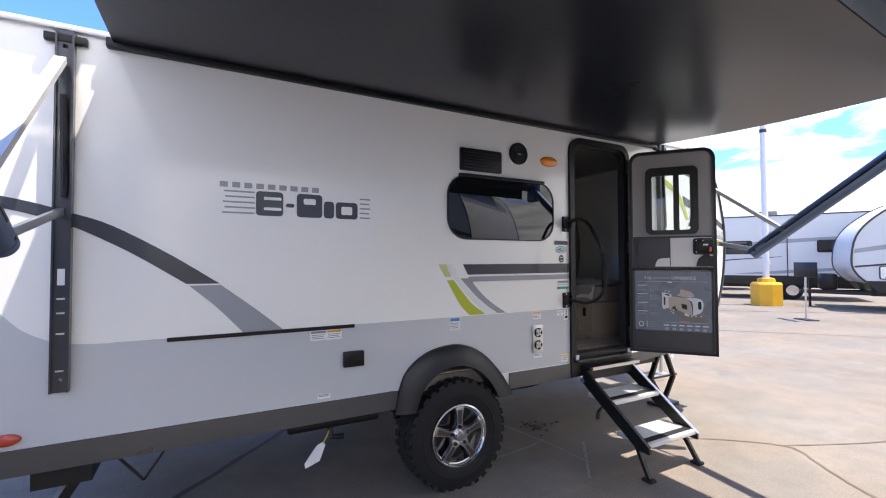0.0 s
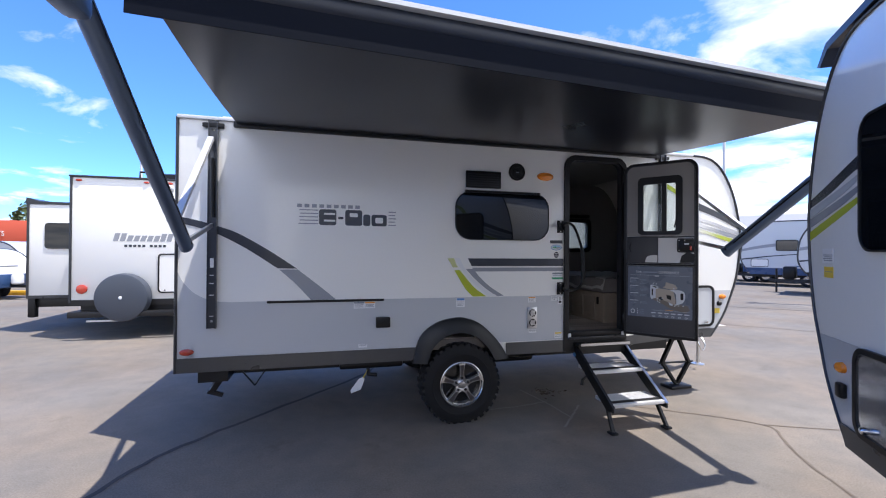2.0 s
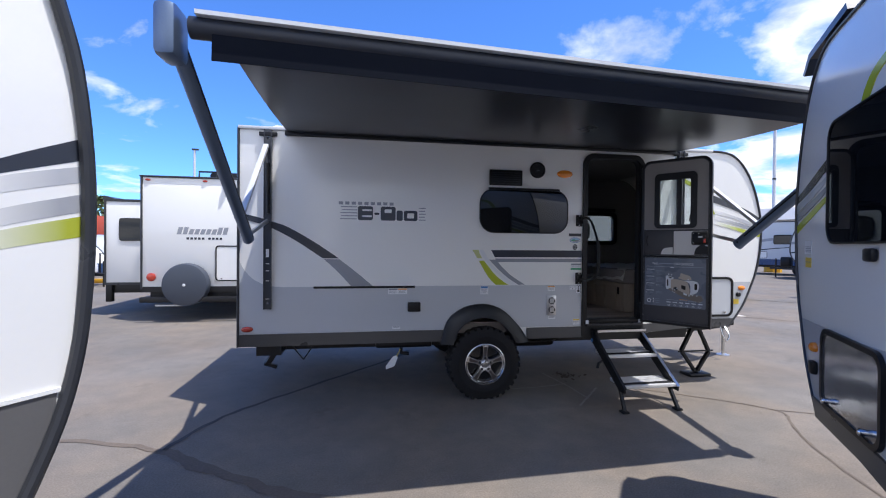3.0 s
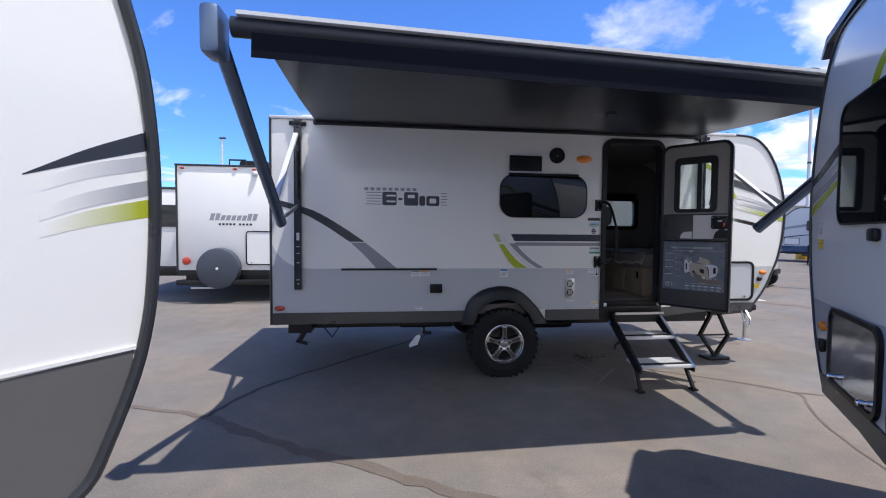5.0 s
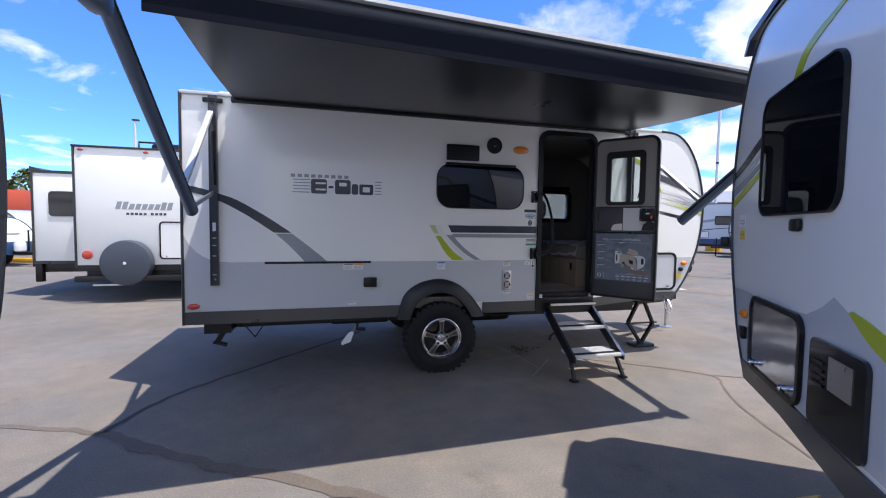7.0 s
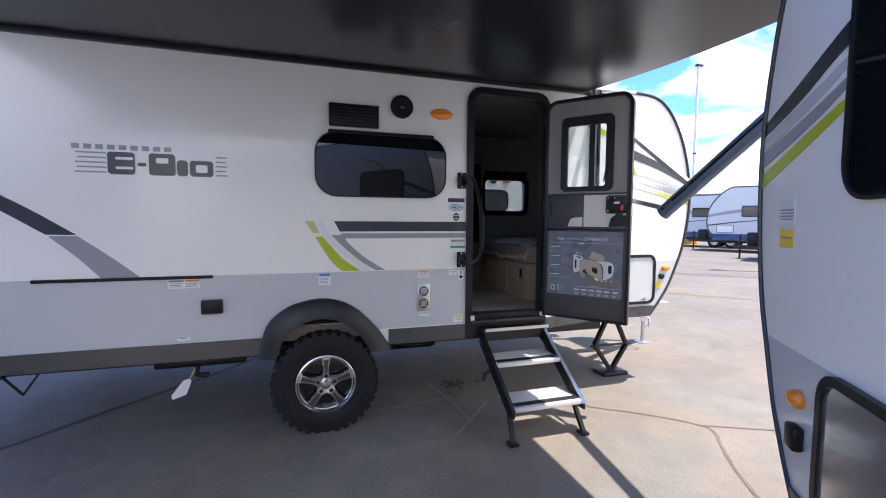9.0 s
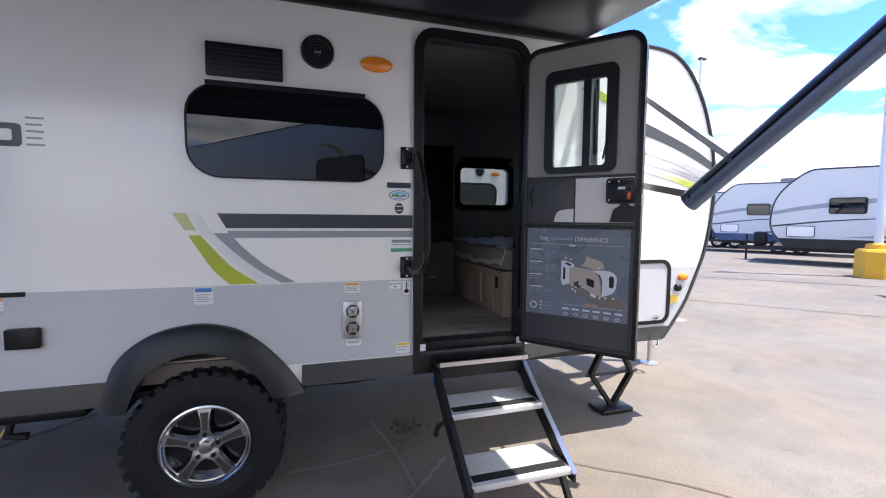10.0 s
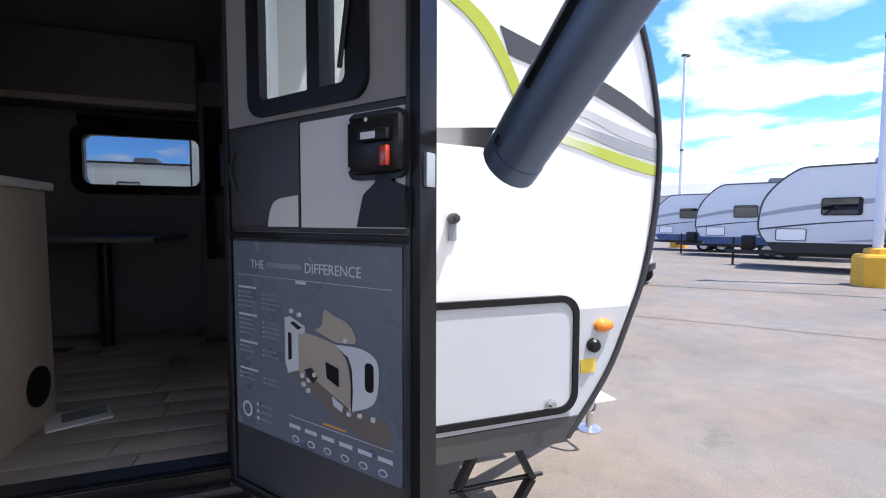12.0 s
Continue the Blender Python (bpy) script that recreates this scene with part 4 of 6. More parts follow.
part("border", plate([(3.580, 1.122), (3.636, 1.122), (3.636, 1.212), (3.580, 1.212)], [[(3.582, 1.124), (3.634, 1.124), (3.634, 1.210), (3.582, 1.210)]], "y", -0.0052, -0.006), "black", fl, smooth=False)
part("picture_shape", prism(circle(3.608, 1.148, 0.016, 20, 0.012), "y", -0.0052, -0.006), "black", fl, smooth=False)
part("picture_shape", prism([(3.605, 1.158), (3.611, 1.158), (3.611, 1.204), (3.605, 1.204)], "y", -0.0052, -0.006), "black", fl, smooth=False)
for zz in (1.168, 1.180, 1.192):
    part("picture_shape", prism([(3.608, zz), (3.620, zz + 0.007), (3.608, zz + 0.003), (3.596, zz + 0.007)], "y", -0.0062, -0.0066), "black", fl, smooth=False)
wl_ = part("maker_label", prism([(3.505, 1.165), (3.572, 1.165), (3.572, 1.208), (3.505, 1.208)], "y", -0.003, -0.005), "sticker", trailer, "white label with small grey marks", smooth=False)
part("text_bar", prism([(3.528, 1.192), (3.568, 1.192), (3.568, 1.197), (3.528, 1.197)], "y", -0.0052, -0.006), "ink", wl_, smooth=False)
part("picture_shape", prism([(3.509, 1.188), (3.516, 1.200), (3.526, 1.188)], "y", -0.0052, -0.006), "ink", wl_, smooth=False)
part("picture_shape", prism(rrect(3.535, 1.172, 3.545, 1.181, 0.002, 2), "y", -0.0052, -0.006), "black", wl_, smooth=False)
decal(trailer, "badge", [(5.63, 0.972), (5.70, 0.972), (5.70, 1.03), (5.63, 1.03)], "yellow", lift=0.006)
# furnace vent
fv = part("furnace_vent", box(3.232, -0.02, 0.885, 3.338, -0.003, 1.103, 0.004), "alu", trailer, "bright metal furnace vent with two round outlets")
for zc in (0.945, 1.045):
    part("outlet", lathe([(0.038, -0.019), (0.038, -0.028), (0.030, -0.030), (0.028, -0.018)], (3.285, 0, zc), "y", 24), "black", fv)
    for a in (45, 135):
        ca, sa = math.cos(radians(a)), math.sin(radians(a))
        part("cross_bar", bar((3.285 - 0.034 * ca, -0.031, zc - 0.034 * sa), (3.285 + 0.034 * ca, -0.031, zc + 0.034 * sa), 0.007, 0.013, up=(1, 0, 0)), "alu", fv, smooth=False)
# name graphic as plain blocks
for k in range(5):
    z = 1.912 + k * 0.031
    decal(trailer, "logo_line", [(0.978 + 0.012 * k % 0.02, z), (1.15, z), (1.15, z + 0.009), (0.978 + 0.012 * k % 0.02, z + 0.009)], "midgrey")
    decal(trailer, "logo_line", [(1.792, z), (1.862 - 0.008 * (k % 2), z), (1.862 - 0.008 * (k % 2), z + 0.009), (1.792, z + 0.009)], "midgrey")
for x0, x1, z0, z1, hole in ((1.157, 1.31, 1.905, 2.05, None), (1.325, 1.375, 1.962, 1.985, None), (1.39, 1.545, 1.905, 2.05, (1.43, 1.505, 1.985, 2.022)), (1.555, 1.62, 1.905, 2.012, None), (1.632, 1.775, 1.905, 2.012, (1.667, 1.74, 1.932, 1.985))):
    o = rrect(x0, z0, x1, z1, min(0.02, (z1 - z0) / 2.2), 4)
    holes = [rrect(hole[0], hole[2], hole[1], hole[3], 0.01, 3)] if hole else []
    if x0 == 1.157:
        holes = [rrect(1.20, 2.0, 1.30, 2.018, 0.004, 2), rrect(1.20, 1.938, 1.30, 1.956, 0.004, 2)]
    part("logo_block", plate(o, holes, "y", -0.0005, -0.004), "charcoal", trailer, "charcoal name graphic as plain blocks", smooth=False)
for k in range(9):
    x = 0.965 + k * 0.0645
    decal(trailer, "logo_block", [(x, 2.063), (x + 0.042, 2.063), (x + 0.042, 2.094), (x, 2.094)], "midgrey")
# door surround and sill
part("door_frame", plate(arched(DOOR0 - 0.05, SILL - 0.05, DOOR1 + 0.05, DOORTOP + 0.05, 0.125), [arched(DOOR0 + 0.002, SILL + 0.001, DOOR1 - 0.002, DOORTOP - 0.002, 0.083)], "y", -0.028, -0.0045), "black", trailer, "black door surround", smooth=False)
part("door_jamb", plate(arched(DOOR0 - 0.002, SILL - 0.004, DOOR1 + 0.002, DOORTOP + 0.002, 0.087), [arched(DOOR0 + 0.012, SILL + 0.002, DOOR1 - 0.012, DOORTOP - 0.012, 0.076)], "y", -0.004, 0.06), "trim", trailer, smooth=False)
part("sill_plate", box(DOOR0 - 0.01, -0.06, SILL - 0.075, DOOR1 + 0.01, 0.06, SILL - 0.052, 0.003), "trim", trailer)
part("threshold", box(DOOR0 + 0.013, -0.035, SILL - 0.045, DOOR1 - 0.013, 0.055, SILL - 0.004, 0.004), "black", trailer, "black door threshold")
for xx in (DOOR0 - 0.012, DOOR1 - 0.022):
    part("corner_cap", box(xx, -0.042, SILL - 0.058, xx + 0.034, -0.0285, SILL - 0.012, 0.004), "sticker", trailer, "white plastic corner cap")
part("sill_skirt", box(DOOR0 - 0.05, -0.02, 0.63, DOOR1 + 0.05, 0.0, SILL - 0.05), "steel", trailer, smooth=False)
# grab handle
HX = 3.622
gh = part("grab_handle", tube([tuple(p) for p in curve([(HX - 0.02, -0.05, 1.945), (HX - 0.012, -0.13, 1.972), (HX - 0.004, -0.225, 1.945), (HX, -0.30, 1.86), (HX, -0.375, 1.73), (HX, -0.402, 1.66), (HX, -0.41, 1.55), (HX, -0.41, 1.44), (HX, -0.385, 1.37), (HX - 0.004, -0.32, 1.315), (HX - 0.012, -0.20, 1.285), (HX - 0.02, -0.05, 1.30)], 5)], 0.013, 12), "black", trailer, "black folding grab handle")
part("grip", tube([(HX, -0.395, 1.69), (HX, -0.404, 1.65), (HX, -0.41, 1.55), (HX, -0.41, 1.45), (HX, -0.402, 1.415)], 0.019, 14), "rubber", gh, "black foam grip")
for z in (1.945, 1.295):
    br = part("bracket", box(HX - 0.052, -0.012, z - 0.068, HX + 0.022, -0.002, z + 0.062, 0.004), "black", gh)
    for xx in (HX - 0.045, HX + 0.002):
        part("ear", box(xx, -0.062, z - 0.04, xx + 0.012, -0.0125, z + 0.04, 0.004), "black", br)
    for dz in (-0.054, 0.05):
        part("screw", lathe([(0.007, -0.0125), (0.006, -0.016), (0.003, -0.017)], (HX - 0.014, 0, z + dz), "y", 10), "alu", br)
# the open door: x runs from hinge to latch side, its inner face looks to -y
door = part("entry_door", plate(arched(0.0, 0.81, 0.705, 2.608, 0.09), [rrect(0.18, 1.89, 0.515, 2.40, 0.03)], "y", 0.0, 0.042), "gel", trailer, "entry door standing open, white outside and grey lined inside", smooth=False, at=pose(4.358, -0.07, 0, 0, 0, -51.0) @ Matrix.Diagonal((0.955, 1, 1, 1)))
part("door_edge", plate(arched(-0.012, 0.798, 0.717, 2.620, 0.10), [arched(0.018, 0.828, 0.687, 2.590, 0.075)], "y", -0.012, 0.05), "black", door, "black door edging", smooth=False)
part("upper_liner", plate(arched(0.02, 1.848, 0.685, 2.588, 0.07), [rrect(0.135, 1.862, 0.575, 2.465, 0.05)], "y", -0.010, -0.001), "doorin", door, "warm grey upper liner", smooth=False)
wf = part("window_frame", plate(rrect(0.135, 1.86, 0.575, 2.465, 0.05), [rrect(0.19, 1.90, 0.51, 2.39, 0.02)], "y", -0.024, -0.0005), "black", door, "black window frame", smooth=False)
part("mullion", box(0.375, -0.02, 1.90, 0.42, 0.03, 2.39), "black", wf, smooth=False)
gp = part("pane", box(0.183, 0.012, 1.893, 0.513, 0.017, 2.398), "clear", wf, smooth=False)
gp.visible_shadow = False
part("mid_liner", box(0.02, -0.010, 1.56, 0.685, -0.001, 1.846, 0.003), "doordark", door, "dark middle liner")
part("slide_panel", box(0.035, -0.018, 1.572, 0.335, -0.0105, 1.838, 0.004), "doordark", door)
part("pull", tube([tuple(p) for p in curve([(0.065, -0.02, 1.78), (0.055, -0.028, 1.74), (0.055, -0.028, 1.71), (0.065, -0.02, 1.67)], 4)], 0.004, 8), "black", door)
part("cover_plate", prism([(0.342, 1.572), (0.68, 1.572), (0.68, 1.828), (0.342, 1.828)], "y", -0.016, -0.0105), "laminate", door, "white cover plate", smooth=False)
part("corner_cover", prism(c2([(0.21, 1.573), (0.222, 1.615), (0.25, 1.642), (0.334, 1.652)], 5) + [(0.334, 1.573)], "y", -0.021, -0.0185), "laminate", door, smooth=False)
lt = part("latch_box", box(0.535, -0.05, 1.688, 0.69, -0.0165, 1.812, 0.016), "black", door, "black door latch")
part("latch_handle", box(0.585, -0.066, 1.752, 0.67, -0.0505, 1.776, 0.004), "black", lt)
part("latch_label", box(0.60, -0.068, 1.756, 0.64, -0.0665, 1.770), "sticker", lt, smooth=False)
part("dead_bolt", box(0.648, -0.064, 1.70, 0.668, -0.0505, 1.742, 0.003), "red", lt)
part("hand_strap", prism([(0.55, 1.575), (0.69, 1.575), (0.69, 1.66), (0.655, 1.672), (0.65, 1.69), (0.61, 1.69), (0.605, 1.67), (0.57, 1.645)], "y", -0.03, -0.0165), "black", door, smooth=False)
part("latch_rim", plate(rrect(0.525, 1.678, 0.69, 1.822, 0.022), [rrect(0.537, 1.690, 0.69 - 0.006, 1.810, 0.016)], "y", -0.03, -0.0165), "arch", lt, smooth=False)
for kk, (lx, lz) in enumerate(((0.548, 1.80), (0.548, 1.70), (0.60, 1.80))):
    part("screw", lathe([(0.005, -0.0505), (0.005, -0.053), (0.002, -0.054)], (lx, 0, lz), "y", 10), "alu", lt)
part("gas_strut", tube([(0.545, -0.03, 2.16), (0.50, -0.03, 1.93)], 0.006, 8), "black", door)
part("rail", box(0.012, -0.02, 1.54, 0.69, -0.001, 1.558, 0.003), "black", door)
part("lower_liner", box(0.02, -0.008, 0.828, 0.685, -0.001, 1.538, 0.003), "doordark", door, "dark lower liner")
for z in (0.95, 1.75, 2.5):
    part("hinge", box(-0.03, -0.012, z - 0.06, -0.0125, 0.02, z + 0.06, 0.003), "black", door)
part("striker", box(0.7175, 0.0, 1.66, 0.727, 0.03, 1.73), "alu", door, smooth=False)
part("gasket", plate(arched(0.012, 0.821, 0.693, 2.597, 0.082), [arched(0.022, 0.831, 0.683, 2.587, 0.072)], "y", -0.017, -0.0125), "trim", door, smooth=False)
# poster on the door
ps = part("poster", box(0.033, -0.0125, 1.0, 0.668, -0.0085, 1.532), "poster", door, "blue-grey information poster with a trailer picture", smooth=False)


def pbar(x0, z0, x1, z1, mat="paper", lift=0.0005, name="text_bar"):
    return part(name, prism([(x0, z0), (x1, z0), (x1, z1), (x0, z1)], "y", -0.0126, -0.0126 - lift), mat, ps, smooth=False)


up = pose(0, 0, 0, 90, 0, 0)
lettering("THE", 0.034, Matrix.Translation((0.115, -0.0128, 1.458)) @ up, "paper", ps, depth=0.0003)
lettering("DIFFERENCE", 0.0365, Matrix.Translation((0.345, -0.0128, 1.458)) @ up, "paper", ps, depth=0.0003)
pbar(0.190, 1.464, 0.333, 1.477, "posterdim")
pbar(0.05, 1.437, 0.64, 1.4385, "paper")
pbar(0.31, 1.428, 0.35, 1.436, "paper")
for col, cnt in ((0.055, 3), (0.165, 2)):
    for blk in range(4):
        z = 1.40 - blk * 0.078
        if col == 0.055:
            pbar(col, z, col + 0.085, z + 0.006, "paper")
        for r in range(4 if blk < 2 else 2):
            zz = z - 0.013 - r * 0.013
            pbar(col + 0.008, zz, col + 0.06 + 0.018 * ((r * 7 + blk * 3) % 3) / 2, zz + 0.0045, "posterdim")
            pbar(col, zz, col + 0.004, zz + 0.004, "paper")
part("seal", prism(circle(0.085, 1.052, 0.023, 28), "y", -0.0126, -0.0131), "paper", ps, smooth=False)
part("seal_middle", prism(circle(0.085, 1.052, 0.016, 24), "y", -0.0132, -0.0136), "poster", ps, smooth=False)
for r in range(3):
    part("dot", prism(circle(0.135, 1.035 + r * 0.02, 0.0055, 12), "y", -0.0126, -0.0131), "paper", ps, smooth=False)
    pbar(0.147, 1.032 + r * 0.02, 0.20, 1.037 + r * 0.02, "posterdim")
pbar(0.275, 1.075, 0.64, 1.0765, "paper")
pbar(0.41, 1.083, 0.49, 1.088, "orangeink")
for k in range(6):
    pbar(0.275 + k * 0.064, 1.045, 0.32 + k * 0.064, 1.055, "paper")
    part("dot", prism(circle(0.30 + k * 0.062, 1.018, 0.014, 18, 0.009), "y", -0.0126, -0.0131), "paper", ps, smooth=False)
    part("dot", prism(circle(0.30 + k * 0.062, 1.018, 0.010, 18, 0.006), "y", -0.0132, -0.0136), "poster", ps, smooth=False)
# the pictured trailer, drawn flat
pic = [([(0.265, 1.20), (0.33, 1.17), (0.47, 1.10), (0.61, 1.065), (0.645, 1.10), (0.625, 1.14), (0.50, 1.15), (0.32, 1.21)], "taupe"),
       (c2([(0.318, 1.20), (0.318, 1.295), (0.36, 1.305), (0.46, 1.292), (0.49, 1.275), (0.52, 1.15), (0.50, 1.145), (0.36, 1.20)], 2), "sand"),
       ([(0.264, 1.335), (0.285, 1.342), (0.345, 1.322), (0.345, 1.305), (0.318, 1.298), (0.318, 1.205), (0.275, 1.19), (0.264, 1.22)], "paper"),
       ([(0.285, 1.325), (0.30, 1.330), (0.335, 1.317), (0.318, 1.310)], "black"),
       ([(0.278, 1.30), (0.292, 1.297), (0.292, 1.23), (0.278, 1.225)], "black"),
       (c2([(0.385, 1.318), (0.412, 1.335), (0.42, 1.372), (0.455, 1.362), (0.495, 1.352), (0.518, 1.335), (0.526, 1.305), (0.46, 1.298)], 3), "sand"),
       (c2([(0.455, 1.292), (0.53, 1.296), (0.575, 1.288), (0.597, 1.27), (0.602, 1.235), (0.592, 1.185), (0.565, 1.16), (0.505, 1.14), (0.518, 1.17), (0.512, 1.25), (0.485, 1.28)], 3), "paper"),
       ([(0.423, 1.245), (0.470, 1.235), (0.470, 1.19), (0.428, 1.205)], "black"),
       (rrect(0.558, 1.198, 0.586, 1.266, 0.012), "black"),
       (c2([(0.472, 1.278), (0.498, 1.265), (0.512, 1.235), (0.512, 1.15), (0.516, 1.15), (0.517, 1.235), (0.502, 1.27)], 3), "black"),
       ([(0.345, 1.212), (0.372, 1.222), (0.395, 1.20), (0.38, 1.182), (0.355, 1.195)], "charcoal"),
       ([(0.448, 1.165), (0.488, 1.148), (0.482, 1.132), (0.452, 1.142)], "paper")]
for k, (pts, mat) in enumerate(pic):
    part("picture_shape", prism(pts, "y", -0.0126 - 0.0004 * k, -0.0130 - 0.0004 * k), mat, ps, smooth=False)
for x, z in ((0.29, 1.352), (0.32, 1.345), (0.33, 1.19), (0.355, 1.182), (0.335, 1.168), (0.352, 1.155), (0.378, 1.20), (0.500, 1.128), (0.535, 1.132), (0.578, 1.132), (0.49, 1.302)):
    pbar(x, z, x + 0.010, z + 0.010, "paper", 0.006, "marker_square")
# underside
bm = bmesh.new()
for y in (0.38, W - 0.44):
    box(0.25, y, 0.50, 5.3, y + 0.06, 0.622, bm=bm)
part("chassis_rail", fix(bm), "steel", trailer, "black steel chassis rails", smooth=False)
part("axle", tube([(2.53, 0.2, 0.36), (2.53, W - 0.2, 0.36)], 0.045, 14), "steel", trailer)
part("spring_hanger", box(2.2, 0.39, 0.40, 2.9, 0.44, 0.50, 0.01), "steel", trailer)
part("holding_tank", box(2.95, 0.45, 0.42, 3.55, 1.7, 0.622, 0.06), "black", trailer, "black plastic tank")
part("waste_tank", lathe([(0.02, -0.075), (0.20, -0.07), (0.27, -0.04), (0.29, 0.0), (0.27, 0.006)], (3.27, 0.33, 0.626), "z", 36), "black", trailer, "black plastic tank bulging below the skirt")
part("storage_tube", box(1.35, 0.05, 0.555, 1.95, 0.4, 0.622, 0.02), "black", trailer)
bm = bmesh.new()
box(0.16, 0.05, 0.52, 0.40, 0.35, 0.622, bm=bm)
bar((0.34, 0.1, 0.56), (0.26, 0.06, 0.43), 0.05, 0.05, bm=bm)
bar((0.24, 0.06, 0.44), (0.36, 0.06, 0.40), 0.04, 0.03, bm=bm)
part("hitch_mount", fix(bm), "steel", trailer, "black steel hitch mount", smooth=False)
bm = bmesh.new()
for a, b in (((0.50, 0.05, 0.62), (0.62, 0.05, 0.47)), ((0.62, 0.05, 0.47), (0.72, 0.05, 0.62))):
    bar(a, b, 0.012, 0.012, bm=bm)
part("support_loop", fix(bm), "steel", trailer, smooth=False)
tag_ob = part("paper_tag", prism([(1.46, 0.33), (1.55, 0.36), (1.585, 0.455), (1.57, 0.475), (1.53, 0.46), (1.455, 0.36)], "y", 0.06, 0.063), "sticker", trailer, "white paper tag on a wire", smooth=False)
part("wire", tube([(1.57, 0.061, 0.465), (1.60, 0.06, 0.52), (1.62, 0.08, 0.56)], 0.004, 6), "yellow", tag_ob)
part("drain_pipe", tube([(1.62, 0.10, 0.57), (1.62, 0.06, 0.50), (1.70, 0.06, 0.49)], 0.02, 10), "black", trailer)
# scissor jack and tongue
jk = thing("stabiliser_jack", "", "")
jk.parent = trailer
jx, jy = 5.45, 0.40
part("jack_arm", bar((jx - 0.05, jy, 0.60), (jx - 0.20, jy, 0.32), 0.05, 0.03, up=(1, 0, 0)), "steel", jk, smooth=False)
part("jack_arm", bar((jx - 0.20, jy, 0.32), (jx, jy, 0.05), 0.05, 0.03, up=(1, 0, 0)), "steel", jk, smooth=False)
part("jack_arm", bar((jx + 0.05, jy, 0.60), (jx + 0.20, jy, 0.30), 0.05, 0.03, up=(1, 0, 0)), "steel", jk, smooth=False)
part("jack_arm", bar((jx + 0.20, jy, 0.30), (jx + 0.03, jy, 0.05), 0.05, 0.03, up=(1, 0, 0)), "steel", jk, smooth=False)
part("screw", tube([(jx - 0.24, jy, 0.31), (jx + 0.26, jy, 0.31)], 0.012, 8), "steel", jk)
part("foot", box(jx - 0.14, jy - 0.10, 0.0, jx + 0.16, jy + 0.10, 0.04, 0.012), "steel", jk)
part("pad", box(jx - 0.1, jy - 0.05, 0.595, jx + 0.1, jy + 0.05, 0.70, 0.005), "steel", jk)
tg = thing("tongue", "", "")
tg.parent = trailer
bm = bmesh.new()
bar((5.2, 0.55, 0.57), (6.70, 1.22, 0.50), 0.06, 0.11, bm=bm)
bar((5.2, W - 0.30, 0.57), (6.70, 1.28, 0.50), 0.06, 0.11, bm=bm)
part("frame", fix(bm), "steel", tg, "black A-frame", smooth=False)
part("coupler", box(6.64, 1.20, 0.46, 6.80, 1.32, 0.56, 0.02), "steel", tg)
part("jack_post", tube([(6.66, 1.26, 0.03), (6.66, 1.26, 0.50)], 0.026, 14), "alu", tg)
part("jack_sleeve", tube([(6.66, 1.26, 0.42), (6.66, 1.26, 0.80)], 0.036, 14), "black", tg)
part("jack_foot", lathe([(0.09, 0.0), (0.09, 0.012), (0.03, 0.03)], (6.66, 1.26, 0.0), "z", 20), "alu", tg)
part("gas_bottle_cover", box(6.05, 1.0, 0.58, 6.40, 1.55, 1.05, 0.09), "black", tg, "black moulded gas bottle cover")
chain = part("safety_chain", tube([tuple(p) for p in curve([(6.38, 1.02, 0.50), (6.40, 0.98, 0.36), (6.45, 0.97, 0.28), (6.50, 0.98, 0.36), (6.53, 1.10, 0.48)], 6)], 0.012, 8), "chrome", tg)
# roof fittings
part("roof_vent", box(0.25, 0.25, 2.80, 0.60, 0.65, 2.91, 0.04), "pole", trailer, "white roof vent cover")
part("roof_flap", prism([(5.28, 2.83), (5.62, 2.79), (5.66, 2.80), (5.30, 2.86)], "y", 0.12, W - 0.12), "trim", trailer, "dark roof edge flap", smooth=False)
part("awning_gutter", box(0.0, -0.03, 2.785, 5.3, 0.0, 2.815, 0.005), "pole", trailer, "white roof gutter")

# ---- entry steps ----
steps = thing("entry_steps", "black folding entry steps with aluminium treads, let down", "steps", pose(0, 0, 0))
SX0, SX1 = 3.785, 4.375
for x, lab in ((SX0, "side_rail"), (SX1, "side_rail")):
    part("side_rail", prism([(-0.021, 0.70), (-0.021, 0.57), (-0.56, 0.195), (-0.66, 0.195), (-0.66, 0.245), (-0.06, 0.675)], "x", x - 0.008, x + 0.008), "steel", steps, smooth=False)
    # both rails are black; the right cap's bright metal stands in for sunlight
    part("rail_cap", bar((x, -0.065, 0.672), (x, -0.665, 0.242), 0.028, 0.008), "alu" if x == SX1 else "steel", steps, smooth=False)
    bm = bmesh.new()
    bar((x + (0.02 if x == SX0 else -0.02), -0.52, 0.25), (x, -0.655, 0.02), 0.03, 0.03, bm=bm)
    part("leg", fix(bm), "steel", steps, smooth=False)
    part("foot_pad", box(x - 0.035, -0.69, 0.0, x + 0.035, -0.61, 0.022, 0.006), "rubber", steps)
    part("bolt", lathe([(0.022, -0.014), (0.022, 0.014), (0.012, 0.018)], (x, -0.02, 0.59), "x", 12), "blueink" if x == SX0 else "steel", steps)
for yb, yf, z in ((-0.06, -0.335, 0.495), (-0.36, -0.65, 0.268)):
    tr = part("tread", box(SX0 + 0.01, yf, z - 0.035, SX1 - 0.01, yb, z, 0.004), "tread", steps, "ribbed aluminium tread")
    part("grip_strip", box(SX0 + 0.03, yf + 0.03, z + 0.0005, SX1 - 0.03, yf + 0.085, z + 0.004), "rubber", tr, smooth=False)
    for k in range(12):
        yy = yf + 0.10 + k * (yb - yf - 0.11) / 12
        part("rib", box(SX0 + 0.03, yy, z + 0.0004, SX1 - 0.03, yy + 0.006, z + 0.003), "tread", tr, smooth=False)
